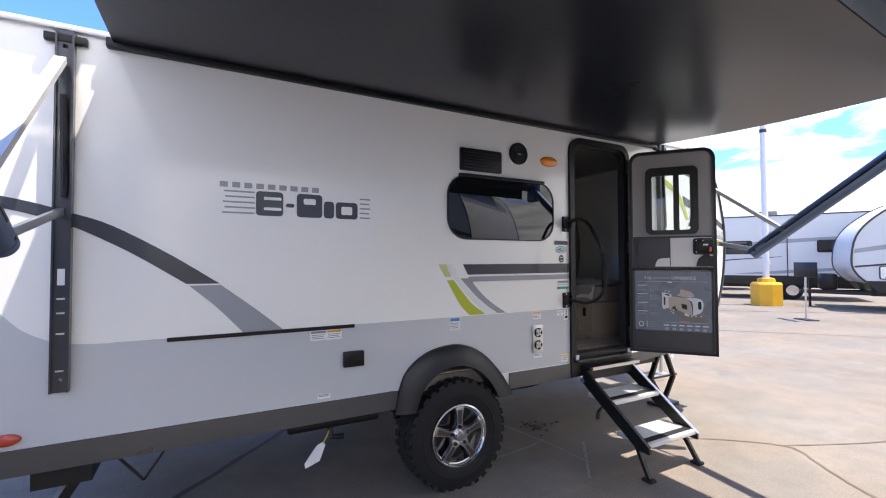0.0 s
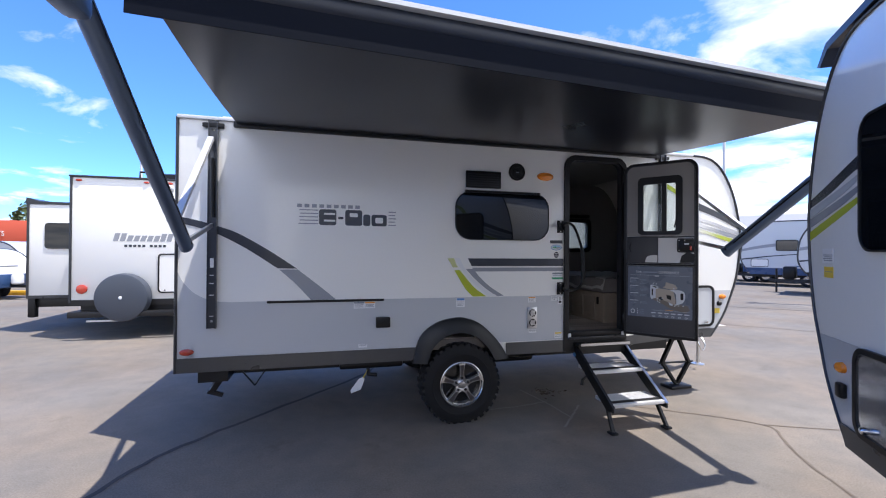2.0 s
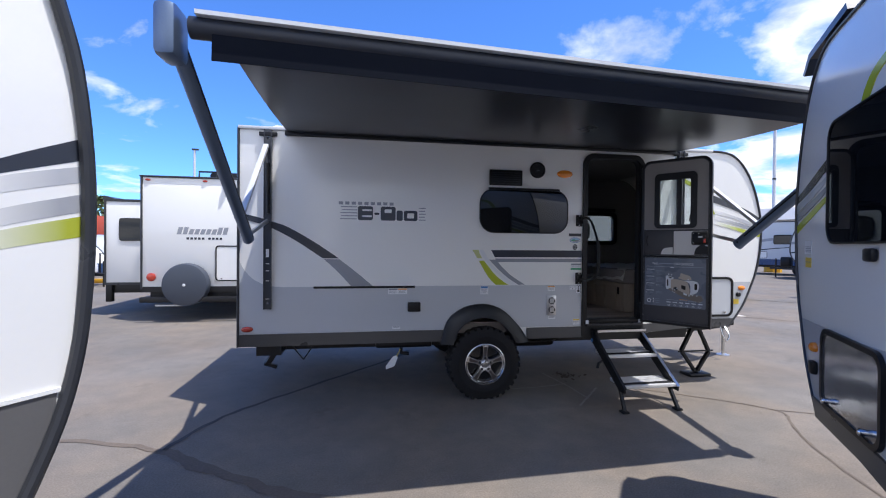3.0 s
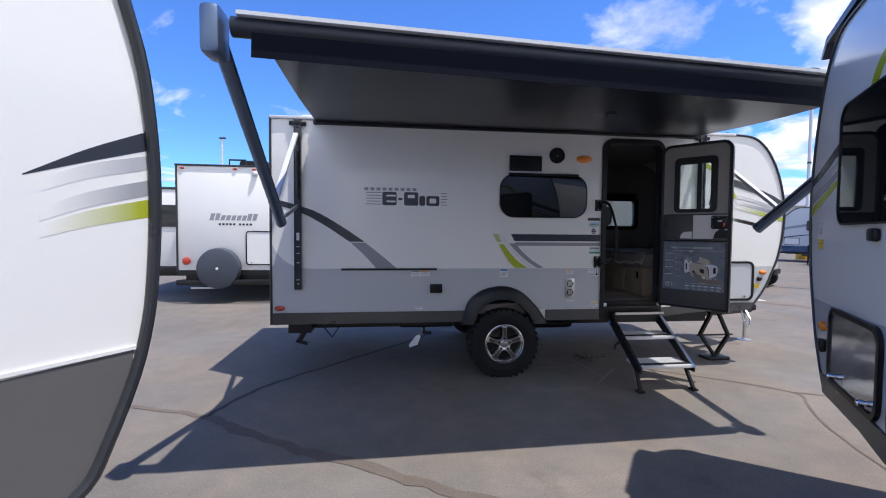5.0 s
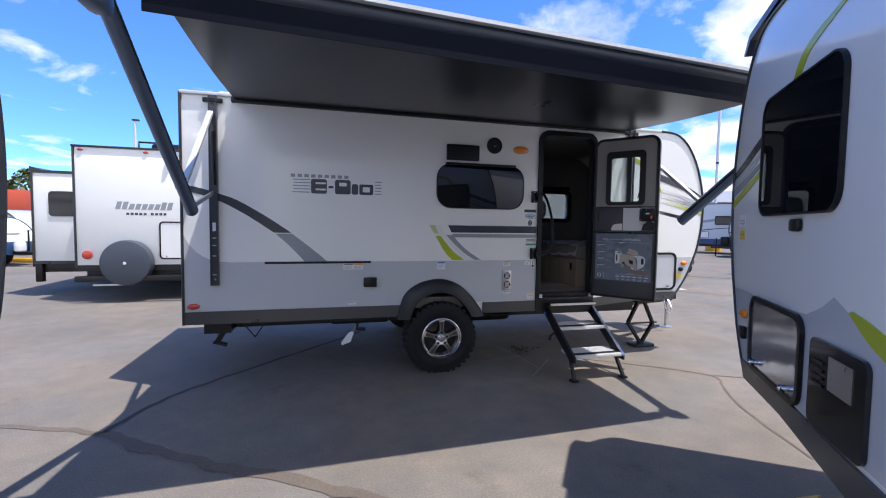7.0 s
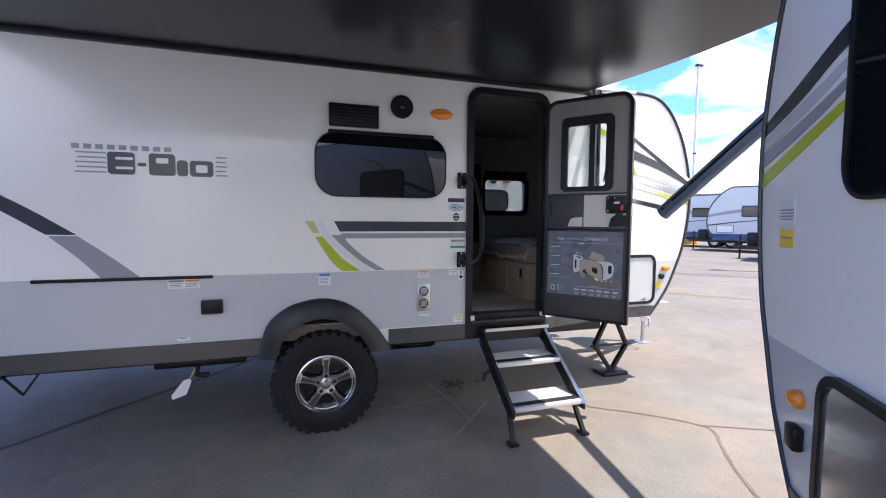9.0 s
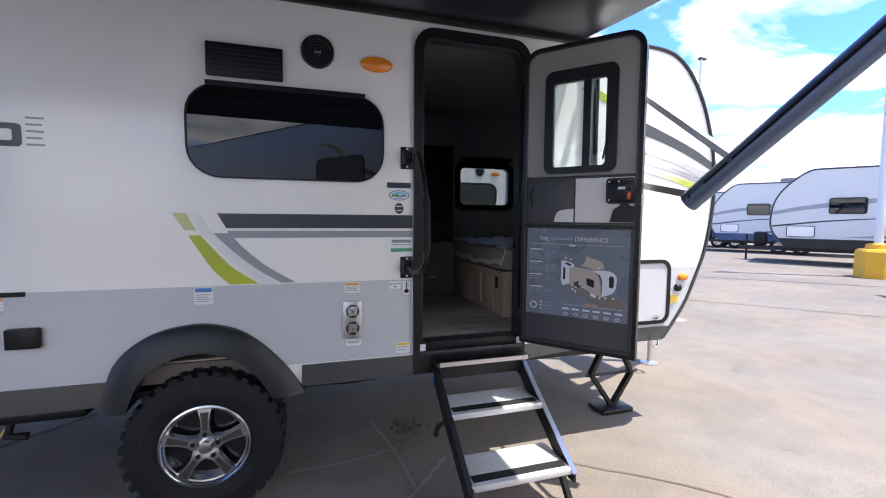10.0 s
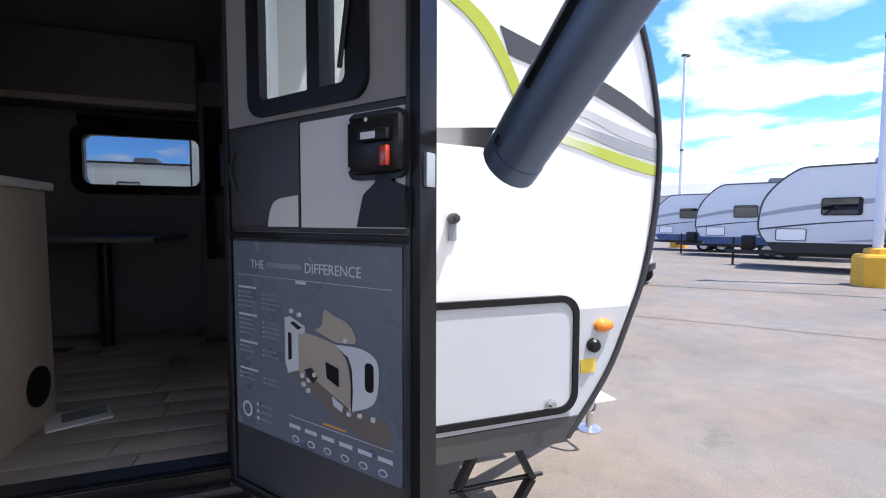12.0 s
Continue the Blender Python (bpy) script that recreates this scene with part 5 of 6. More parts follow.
part("top_tread", box(SX0 - 0.02, -0.12, 0.69, SX1 + 0.02, -0.022, 0.722, 0.006), "steel", steps, "black top platform")
part("riser", box(SX0 + 0.01, -0.06, 0.60, SX1 - 0.01, -0.03, 0.689), "steel", steps, "black riser plate", smooth=False)
part("nosing", box(SX0, -0.132, 0.698, SX1, -0.1205, 0.724), "alu", steps, smooth=False)
part("spring_latch", tube([(SX0 + 0.02, -0.2, 0.40), (SX0 - 0.04, -0.22, 0.38), (SX0 - 0.05, -0.22, 0.33)], 0.016, 8), "steel", steps)

# ---- inside the display trailer ----
bed = thing("bed", "built-in bed with pale wood base and quilted grey mattress", "bed", pose(0, 0, 0))
part("base", box(4.52, 0.55, 0.808, 5.55, W - 0.06, 1.17), "oak", bed, smooth=False)
part("mattress", box(4.50, 0.53, 1.172, 5.52, W - 0.06, 1.36, 0.05), "fabric", bed)
rq = random.Random(5)
quilt = bmesh.new()
NQ = 26
grid = [[quilt.verts.new((4.49 + 1.03 * i / NQ, 0.52 + 1.5 * j / NQ, 1.362 + 0.012 * math.sin(i * 0.9 + 0.5 * j) + 0.012 * math.sin(j * 1.1 - 0.4 * i) + rq.uniform(0, 0.012) - (0.16 if i == 0 else 0.02 if i == 1 else 0))) for j in range(NQ + 1)] for i in range(NQ + 1)]
for i in range(NQ):
    for j in range(NQ):
        quilt.faces.new((grid[i][j], grid[i + 1][j], grid[i + 1][j + 1], grid[i][j + 1]))
part("quilt", quilt, "laminate", bed, "rumpled grey quilt")
for y in (0.72, 0.98, 1.24):
    part("drawer_front", box(4.504, y, 0.85, 4.5195, y + 0.22, 1.12, 0.003), "oak", bed)
part("outlet", box(4.498, 0.62, 1.03, 4.5035, 0.66, 1.12), "black", bed, smooth=False)
cab = thing("kitchen_cabinet", "pale oak kitchen cabinet with a white worktop", "cabinet", pose(0, 0, 0))
part("body", box(2.95, 0.06, 0.808, 3.62, 0.635, 1.70, 0.004), "oak", cab)
part("worktop", box(2.94, 0.052, 1.702, 3.64, 0.66, 1.735, 0.008), "laminate", cab)
part("speaker_grille", lathe([(0.075, 0.0), (0.075, 0.008), (0.06, 0.010), (0.01, 0.006)], (3.62, 0.515, 0.97), "x", 28), "black", cab)
fr = thing("fridge", "tall dark fridge cabinet against the far wall", "fridge", pose(0, 0, 0))
part("body", box(3.98, 1.62, 0.808, 4.48, W - 0.06, 2.45, 0.01), "taupe", fr)
part("fridge_door", box(4.01, 1.60, 1.35, 4.45, 1.6185, 2.30, 0.006), "wheelblack", fr)
part("drawer_front", box(4.01, 1.60, 0.85, 4.45, 1.6185, 1.08, 0.004), "taupe", fr)
part("pull", bar((4.2, 1.588, 1.0), (4.28, 1.588, 1.0), 0.008, 0.008), "alu", fr)
dn = thing("dinette_table", "dark dinette table on a single leg", "table", pose(0, 0, 0))
part("tabletop", box(3.05, 1.30, 1.47, 3.80, W - 0.06, 1.50, 0.006), "taupe", dn)
part("leg", tube([(3.42, 1.75, 0.809), (3.42, 1.75, 1.47)], 0.035, 14), "steel", dn)
bn = thing("dinette_bench", "upholstered dinette bench with taupe base", "bench", pose(0, 0, 0))
part("base", box(2.35, 1.35, 0.808, 2.95, W - 0.06, 1.10), "taupe", bn, smooth=False)
part("cushion", box(2.33, 1.33, 1.102, 2.97, W - 0.06, 1.24, 0.04), "fabric", bn)
part("back_cushion", box(2.33, 1.33, 1.24, 2.47, W - 0.06, 1.70, 0.04), "fabric", bn)
oc = thing("overhead_cabinet", "dark overhead cabinet under the ceiling", "cabinet", pose(0, 0, 0))
part("body", box(2.2, W - 0.42, 2.32, 3.95, W - 0.06, 2.72, 0.006), "taupe", oc)
part("light_valance", box(2.2, W - 0.45, 2.29, 3.95, W - 0.42, 2.33, 0.004), "oak", oc)
for a0, b0, a1, b1 in ((3.20, 1.83, 3.90, 2.17), (4.70, 1.74, 5.30, 2.16)):
    rim = part("window", plate(rrect(a0 - 0.06, b0 - 0.06, a1 + 0.06, b1 + 0.06, 0.09), [rrect(a0 + 0.004, b0 + 0.004, a1 - 0.004, b1 - 0.004, 0.055)], "y", W - 0.085, W - 0.049), "black", trailer, "black framed window in the far wall", smooth=False)
    g = part("pane", box(a0, W - 0.02, b0, a1, W - 0.014, b1), "dusk", rim, smooth=False)
    g.visible_shadow = False
    part("roller_shade", tube([(a0, W - 0.10, b1 + 0.09), (a1, W - 0.10, b1 + 0.09)], 0.03, 12), "black", rim)
part("ceiling", box(0.05, 0.05, 2.735, 5.3, W - 0.05, 2.75), "liner", trailer, "ceiling panel, coloured darker for the dim inside", smooth=False)
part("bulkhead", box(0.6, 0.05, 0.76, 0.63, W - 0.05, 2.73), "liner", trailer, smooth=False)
bro = part("brochure", box(-0.10, -0.09, 0.0, 0.10, 0.09, 0.008, 0.001), "sticker", at=pose(3.715, 0.575, 0.8105, 0, 0, 25))
tagged(bro, "white printed brochure lying on the trailer floor", "brochure")
part("cover_print", box(-0.05, -0.04, 0.0085, 0.09, 0.06, 0.009), "ink", bro, smooth=False)
part("floor_base", box(0.05, 0.04, 0.70, 5.5, W - 0.04, 0.7999), "taupe", trailer, "floor deck", smooth=False)


# ---- neighbouring trailers of the lot ----
ROW_TURN = 55.2
AX = Vector((math.cos(radians(ROW_TURN)), math.sin(radians(ROW_TURN)), 0))
NX = Vector((AX.y, -AX.x, 0))
# the one beside the camera on its right-hand way: its road side faces the path
P = AX * -5.49 + NX * (4.55 + W)
side = thing("travel_trailer", "white travel trailer with lime stripes and a dark window", "trailer", pose(P.x, P.y, 0, 0, 0, ROW_TURN))
shell(side, OUTLINE, 2, liner=False, bead=0.008)
window(side, 4.55, 1.68, 5.44, 2.325, 0.10, y=W, out=1, frame_w=0.01)
part("catch", box(4.885, W + 0.001, 1.60, 4.975, W + 0.03, 1.66, 0.012), "black", side)
decal(side, "lower_band", [(3.6, 0.80), (3.6, 1.20), (4.25, 1.22), (4.45, 1.30), (4.57, 1.345), (4.66, 1.29), (4.80, 1.235), (5.10, 1.22), (5.862, 1.22), (5.78, 1.01), (5.68, 0.86), (5.63, 0.80)], "grey", W, out=1, label="light grey lower wall band")
h2 = hatch(side, 4.79, 0.80, 5.48, 1.225, 0.06, W + 0.004, 1, "hatchsheet")
wh = part("water_heater_door", prism(rrect(4.28, 0.80, 4.70, 1.165, 0.04), "y", W + 0.004, W + 0.02), "wheelblack", side, "glossy black water heater door", smooth=False)
part("rating_plate", prism([(4.36, 0.99), (4.53, 0.99), (4.53, 1.12), (4.36, 1.12)], "y", W + 0.021, W + 0.023), "alu", wh, smooth=False)
for k in range(4):
    part("louvre", box(4.57, W + 0.021, 0.98 + 0.03 * k, 4.67, W + 0.025, 0.992 + 0.03 * k), "black", wh, smooth=False)
oval_lens(side, 5.615, 1.085, 0.042, 0.028, W + 0.003, 1)
part("plug_socket", box(5.565, W + 0.003, 0.935, 5.63, W + 0.035, 1.01, 0.01), "black", side)
label_plate(5.72, 1.54, 5.82, 1.60, "yellow", 1, body="yellow", base=W, root=side, out=1)
label_plate(5.72, 1.62, 5.84, 1.70, "sticker", 4, base=W, root=side, out=1)
decal(side, "stripe", c2([(5.30, 2.20), (5.51, 2.14), (5.75, 2.06), (5.985, 1.985)], 5) + c2([(5.992, 1.94), (5.75, 2.00), (5.51, 2.08), (5.30, 2.12)], 5), "charcoal", W, 0.004, 1)
for za, zb, mat in ((2.04, 1.895, "grey"), (1.985, 1.84, "midgrey"), (1.93, 1.765, "lime")):
    decal(side, "stripe", c2([(5.40, za + 0.04), (5.62, za - 0.02), (5.99, zb + 0.035)], 5) + c2([(5.99, zb - 0.015), (5.62, za - 0.06), (5.40, za + 0.02)], 5), mat, W, 0.004, 1)
decal(side, "lime_swoosh", c2([(5.10, 2.30), (5.03, 2.40), (4.90, 2.47), (4.60, 2.52)], 6) + c2([(4.60, 2.50), (4.88, 2.43), (4.98, 2.36), (5.03, 2.29)], 6), "lime", W, 0.004, 1, label="lime green swoosh graphic")
decal(side, "lime_swoosh", c2([(4.45, 1.305), (4.30, 1.22), (4.05, 1.13)], 6) + c2([(4.05, 1.22), (4.30, 1.29), (4.43, 1.315)], 6), "lime", W, 0.006, 1, label="lime green swoosh graphic")
part("skirt", fix(ngon_prism(bmesh.new(), [(0.0, 0.625), (0.0, 0.76), (4.4, 0.78), (4.9, 0.795), (5.62, 0.80), (5.565, 0.70), (5.0, 0.70), (4.4, 0.65)], "y", W - 0.01, W + 0.014)), "skirt", side, smooth=False)
part("roof_flap", prism([(5.20, 2.83), (5.74, 2.79), (5.83, 2.72), (5.86, 2.735), (5.76, 2.83), (5.22, 2.87)], "y", 0.12, W + 0.02), "trim", side, "dark roof edge flap", smooth=False)
build_wheel(side, 2.53, 0.0, 0.366, detailed=False)
wr = build_wheel(side, 2.53, W, 0.366, detailed=False)
wr.matrix_basis = pose(2.53, W - 0.02, 0.366, 0, 0, 180)
part("step_arm", bar((4.55, W - 0.25, 0.62), (4.75, W + 0.02, 0.36), 0.06, 0.05), "steel", side, smooth=False)
part("step_label", bar((4.70, W - 0.055, 0.44), (4.745, W + 0.01, 0.385), 0.066, 0.054), "yellow", side, smooth=False)
part("jack_leg", bar((4.75, W - 0.06, 0.62), (4.75, W - 0.06, 0.02), 0.06, 0.06), "steel", side, smooth=False)

# the one on the other hand of the path, its door side towards the camera
P = AX * -5.49 + NX * 1.9
LN = [(2.75, 3.02), (2.93, 2.95), (3.06, 2.78), (3.13, 2.62), (3.19, 2.43), (3.24, 2.23), (3.27, 1.95), (3.275, 1.70), (3.262, 1.45), (3.24, 1.27), (3.19, 1.07), (3.09, 0.83), (3.02, 0.71), (2.86, 0.62)]
LOUT = [(-3.2, 0.55), (-3.2, 3.02)] + c2(LN, 3) + [(2.4, 0.58), (1.5, 0.55)]
left = thing("travel_trailer", "tall white travel trailer with grey and lime nose stripes", "trailer", pose(P.x, P.y, 0, 0, 0, ROW_TURN))
shell(left, LOUT, 2, liner=False)
decal(left, "lower_band", [(-3.2, 0.60), (-3.2, 1.12), (2.0, 1.13), (3.19, 1.165), (3.18, 1.05), (3.08, 0.83), (3.01, 0.72), (2.86, 0.64)], "darkgrey", label="dark grey lower wall panel")
part("band_trim", bar((-3.2, -0.004, 1.135), (3.2, -0.004, 1.172), 0.008, 0.014), "gel", left, smooth=False)
for top, bot, x0, z0, mat in ((2.01, 1.935, 2.88, 1.80, "charcoal"), (1.915, 1.86, 2.93, 1.755, "grey"), (1.82, 1.76, 2.92, 1.655, "midgrey"), (1.745, 1.675, 2.92, 1.60, "lime")):
    lim, wd = 3.262, 0.0 if mat == "charcoal" else 0.036
    decal(left, "stripe", c2([(x0, z0 + wd), (3.06, z0 + wd + (top - z0 - wd) * 0.52), (lim, top)], 5) + c2([(lim, bot), (3.06, z0 + (bot - z0) * 0.47), (x0, z0 - 0.004)], 5), {"charcoal": "charcoal", "grey": "grey_fade", "midgrey": "mid_fade", "lime": "lime_fade"}[mat], 0.0, 0.0008, label=mat + " nose stripe")
part("nose_trim", tube([(x, -0.012, z) for x, z in c2(LN, 3)], 0.022, 10), "trim", left, "dark nose edge trim")
build_wheel(left, -0.8, 0.0, 0.366, detailed=False)
build_wheel(left, -0.8, W - 0.25, 0.366, detailed=False)
part("chassis_rail", box(-3.0, 0.3, 0.42, 2.6, 0.38, 0.56), "steel", left, smooth=False)

# trailer behind the display trailer, seen through its windows
hidden = thing("travel_trailer", "white travel trailer with speaker and amber light, beside another trailer", "trailer", pose(3.2, 5.4, 0))
shell(hidden, OUTLINE, 2, liner=False)
window(hidden, 2.45, 1.79, 3.47, 2.275, 0.16)
part("speaker", lathe([(0.088, 0.0), (0.088, -0.018), (0.02, -0.012)], (3.106, -0.001, 2.492), "y", 28), "black", hidden)
oval_lens(hidden, 3.43, 2.461, 0.092, 0.043, 0.0, -1)
decal(hidden, "lower_band", [(0, 0.7), (0, GREYTOP), (5.86, GREYTOP), (5.62, 0.8)], "grey")
build_wheel(hidden, 2.53, 0.0, 0.366, detailed=False)
build_wheel(hidden, 2.53, W - 0.25, 0.366, detailed=False)

# large trailer seen from its rear, with a slide-out
big = thing("travel_trailer", "large white travel trailer with covered spare wheel and slide-out", "trailer", pose(-3.345, 5.4, 0))
BW = 2.44
part("body", box(0, 0, 0.70, BW, 7.2, 3.01, 0.015), "gel", big, "white body")
for x in (0.0, BW):
    part("corner_moulding", tube([(x, -0.004, 0.68), (x, -0.004, 3.045)], 0.022, 8), "trim", big)
part("roof_edge", box(-0.03, -0.03, 3.01, BW + 0.03, 7.2, 3.045, 0.008), "trim", big)
part("skirt", box(0.0, -0.006, 0.62, BW, 7.2, 0.73), "steel", big, smooth=False)
part("bumper", box(0.05, -0.20, 0.42, BW - 0.05, -0.09, 0.53, 0.01), "steel", big)
part("bumper_plate", box(0.35, -0.205, 0.345, 0.85, -0.195, 0.375), "alu", big, smooth=False)
part("underside", box(0.15, 0.05, 0.42, BW - 0.15, 7.0, 0.62), "steel", big, smooth=False)
sp = part("spare_wheel", lathe([(0.02, -0.24), (0.36, -0.245), (0.43, -0.22), (0.445, -0.17), (0.445, -0.03), (0.41, -0.005)], (0.90, 0, 0.78), "y", 44), "tyrecover", big, "spare wheel under a grey cover")
part("hub_emblem", lathe([(0.03, -0.247), (0.025, -0.252), (0.01, -0.254)], (0.90, 0, 0.78), "y", 16), "sticker", sp)
part("tail_light", lathe([(0.085, -0.001), (0.085, -0.03), (0.06, -0.04)], (0.19, 0, 0.93), "y", 28), "red", big, "round red tail light")
hatch(big, 1.43, 0.84, 2.13, 1.60, 0.05, 0.0, -1, "gel")
for x in (0.12, 1.22, 1.62):
    oval_lens(big, x, 2.955, 0.05, 0.022, 0.0, -1, "red", "clearance_light")
part("camera_bracket", lathe([(0.06, 0.0), (0.06, -0.05), (0.03, -0.09)], (1.64, 0, 2.86), "y", 16), "pole", big)
for k in range(9):
    x = 0.67 + k * 0.112
    h = 0.15 if k in (0, 1, 7, 8) else 0.11
    part("logo_block", prism([(x, 1.83), (x + 0.085, 1.83), (x + 0.125, 1.83 + h), (x + 0.04, 1.83 + h)], "y", -0.004, -0.0005), "midgrey", big, "grey name graphic as plain blocks", smooth=False)
for k in range(9):
    x = 0.86 + k * 0.075 + (0.05 if k > 4 else 0)
    part("logo_block", prism([(x, 1.72), (x + 0.05, 1.72), (x + 0.05, 1.765), (x, 1.765)], "y", -0.004, -0.0005), "charcoal", big, smooth=False)
part("roof_unit", box(0.9, 1.2, 3.065, 1.6, 2.1, 3.34, 0.08), "black", big, "black roof air conditioner")
part("roof_ladder_mount", tube([(1.0, 0.3, 3.06), (1.0, 0.3, 3.2), (1.35, 0.3, 3.2), (1.35, 0.3, 3.06)], 0.02, 8), "steel", big)
so = part("slide_out", box(-1.195, 1.0, 0.72, -0.002, 4.4, 2.57, 0.01), "gel", big, "white slide-out room")
part("slide_trim", plate([(-1.215, 0.68), (0.0, 0.68), (0.0, 2.60), (-1.215, 2.60)], [[(-1.175, 0.74), (-0.04, 0.74), (-0.04, 2.57), (-1.175, 2.57)]], "y", 0.985, 0.999), "trim", so, smooth=False)
part("slide_window", prism(rrect(-0.91, 1.68, -0.06, 2.20, 0.07), "y", 0.975, 0.998), "tint", so, smooth=False)
part("slide_foot", box(-1.19, 0.99, 0.30, -1.06, 1.12, 0.72, 0.02), "black", so)
part("slide_gear", box(-1.15, 1.05, 0.50, -0.05, 4.2, 0.72, 0.02), "steel", so)
part("slide_shade", prism([(-1.25, 2.60), (-1.23, 2.70), (-1.0, 2.63), (0.0, 2.62), (0.0, 2.60)], "y", 1.0, 4.4), "trim", so, smooth=False)
for y in (4.4, 5.25):
    build_wheel(big, BW + 0.0, y, 0.36, detailed=False).matrix_basis = pose(BW + 0.0, y, 0.36, 0, 0, 90)
    build_wheel(big, 0.0, y, 0.36, detailed=False).matrix_basis = pose(0.02, y, 0.36, 0, 0, -90)


# far rows
def far_trailer(x, y, turn, L=7.5, H=3.25, body="fargel", band="midgrey", low="black", label="white travel trailer in the far row", ac=True):
    """A trailer with its wheels near x, y; local x runs forward, the door side at y = 0."""
    t = thing("travel_trailer", label, "trailer", pose(x, y, 0, 0, 0, turn) @ Matrix.Translation((-L * 0.45, 0, 0)), group="trailers in the far rows")
    w = 2.4
    out = [(0, 0.85), (0, H)] + c2([(L * 0.76, H), (L * 0.84, H - 0.06), (L * 0.93, H - 0.55), (L * 0.985, H - 1.15), (L, 1.55), (L * 0.985, 1.15), (L * 0.955, 0.87)], 4)
    part("body", prism(out, "y", 0, w), body, t, "white body with a curved nose")
    for yy in (-0.004, w + 0.004):
        part("edge_trim", tube([(a, yy, b) for a, b in out[1:]], 0.03, 6), "trim", t)
    part("skirt", prism([(0.05, 0.60), (0.0, 0.95), (L * 0.962, 0.95), (L * 0.93, 0.60)], "y", -0.02, w + 0.02), low, t, "dark lower skirt", smooth=False)
    for yy, o in ((0.0, -1), (w, 1)):
        for a0, a1, b0, b1 in ((L * 0.60, L * 0.75, 1.85, 2.42), (L * 0.14, L * 0.28, 1.9, 2.4)):
            window(t, a0, b0, a1, b1, 0.08, yy, o)
        hatch(t, L * 0.80, 1.0, L * 0.925, 1.42, 0.05, yy, o)
        decal(t, "stripe", c2([(L * 0.10, 2.55), (L * 0.5, 2.42), (L * 0.82, 2.18), (L * 0.99, 1.95)], 5) + c2([(L * 0.992, 1.82), (L * 0.82, 2.02), (L * 0.5, 2.26), (L * 0.10, 2.42)], 5), "midgrey", yy, 0.006, o)
        decal(t, "stripe", c2([(L * 0.05, 1.35), (L * 0.4, 1.20), (L * 0.70, 1.02)], 5) + c2([(L * 0.5, 1.02), (L * 0.3, 1.12), (L * 0.05, 1.22)], 5), band, yy, 0.006, o)
        decal(t, "stripe", c2([(L * 0.45, 1.75), (L * 0.75, 1.62), (L * 0.993, 1.42)], 5) + c2([(L * 0.99, 1.36), (L * 0.75, 1.57), (L * 0.45, 1.73)], 5), "charcoal", yy, 0.006, o)
        part("entry_door", plate(rrect(L * 0.42, 0.92, L * 0.52, 2.75, 0.05, 3), [rrect(L * 0.425, 0.96, L * 0.515, 2.71, 0.04, 3)], "y", yy + o * 0.001, yy + o * 0.02), "trim", t, smooth=False)
    if ac:
        part("roof_unit", box(L * 0.45, w * 0.35, H, L * 0.56, w * 0.65, H + 0.28, 0.08), "darkgrey", t, "dark roof air conditioner")
    for dx in (0.0, 0.85):
        for yy, rot in ((0.05, 0), (w - 0.05, 180)):
            wh_ = thing("wheel", "", "")
            wh_.parent = t
            wh_.matrix_basis = pose(L * 0.40 + dx, yy, 0.36, 0, 0, rot)
            part("tyre", lathe([(0.21, 0.0), (0.34, -0.01), (0.36, 0.03), (0.36, 0.2), (0.2, 0.22)], (0, 0, 0), "y", 28), "rubber", wh_)
            part("rim", lathe([(0.21, -0.004), (0.19, 0.012), (0.05, 0.02)], (0, 0, 0), "y", 24), "wheel", wh_)
    part("chassis", box(0.3, 0.5, 0.45, L * 0.93, w - 0.5, 0.60), "steel", t, smooth=False)
    bm = bmesh.new()
    bar((L * 0.9, 0.55, 0.52), (L + 1.1, w / 2 - 0.03, 0.52), 0.08, 0.12, bm=bm)
    bar((L * 0.9, w - 0.55, 0.52), (L + 1.1, w / 2 + 0.03, 0.52), 0.08, 0.12, bm=bm)
    part("tongue", fix(bm), "steel", t, smooth=False)
    part("tongue_jack", tube([(L + 0.85, w / 2, 0.0), (L + 0.85, w / 2, 1.05)], 0.04, 10), "black", t)
    part("gas_bottle_cover", box(L + 0.15, w / 2 - 0.32, 0.60, L + 0.6, w / 2 + 0.32, 1.15, 0.08), "black", t)
    return t


FT = 120.5
far_trailer(23.84, 7.58, FT, 6.6, 3.45, label="pale grey travel trailer with charcoal stripes in the far row", low="steel")
far_trailer(26.97, 13.14, FT, 6.2, 3.4, band="navy", low="navy", label="white travel trailer with a navy lower edge in the far row")
far_trailer(28.45, 17.61, FT, 6.0, 3.2, band="navy", low="navy", label="white travel trailer with a navy lower edge in the far row", ac=False)
far_trailer(23.2, 0.4, FT, 8.4, 3.5, label="pale travel trailer with grey stripes in the far row", low="steel")
far_trailer(19.5, -4.6, 140, 7.0, 3.1, label="rounded pale travel trailer standing on the lot", low="steel", ac=False)
far_trailer(-0.2, 13.8, 0, 6.0, 3.3, body="gel", label="white travel trailer standing behind the display trailer", low="steel")


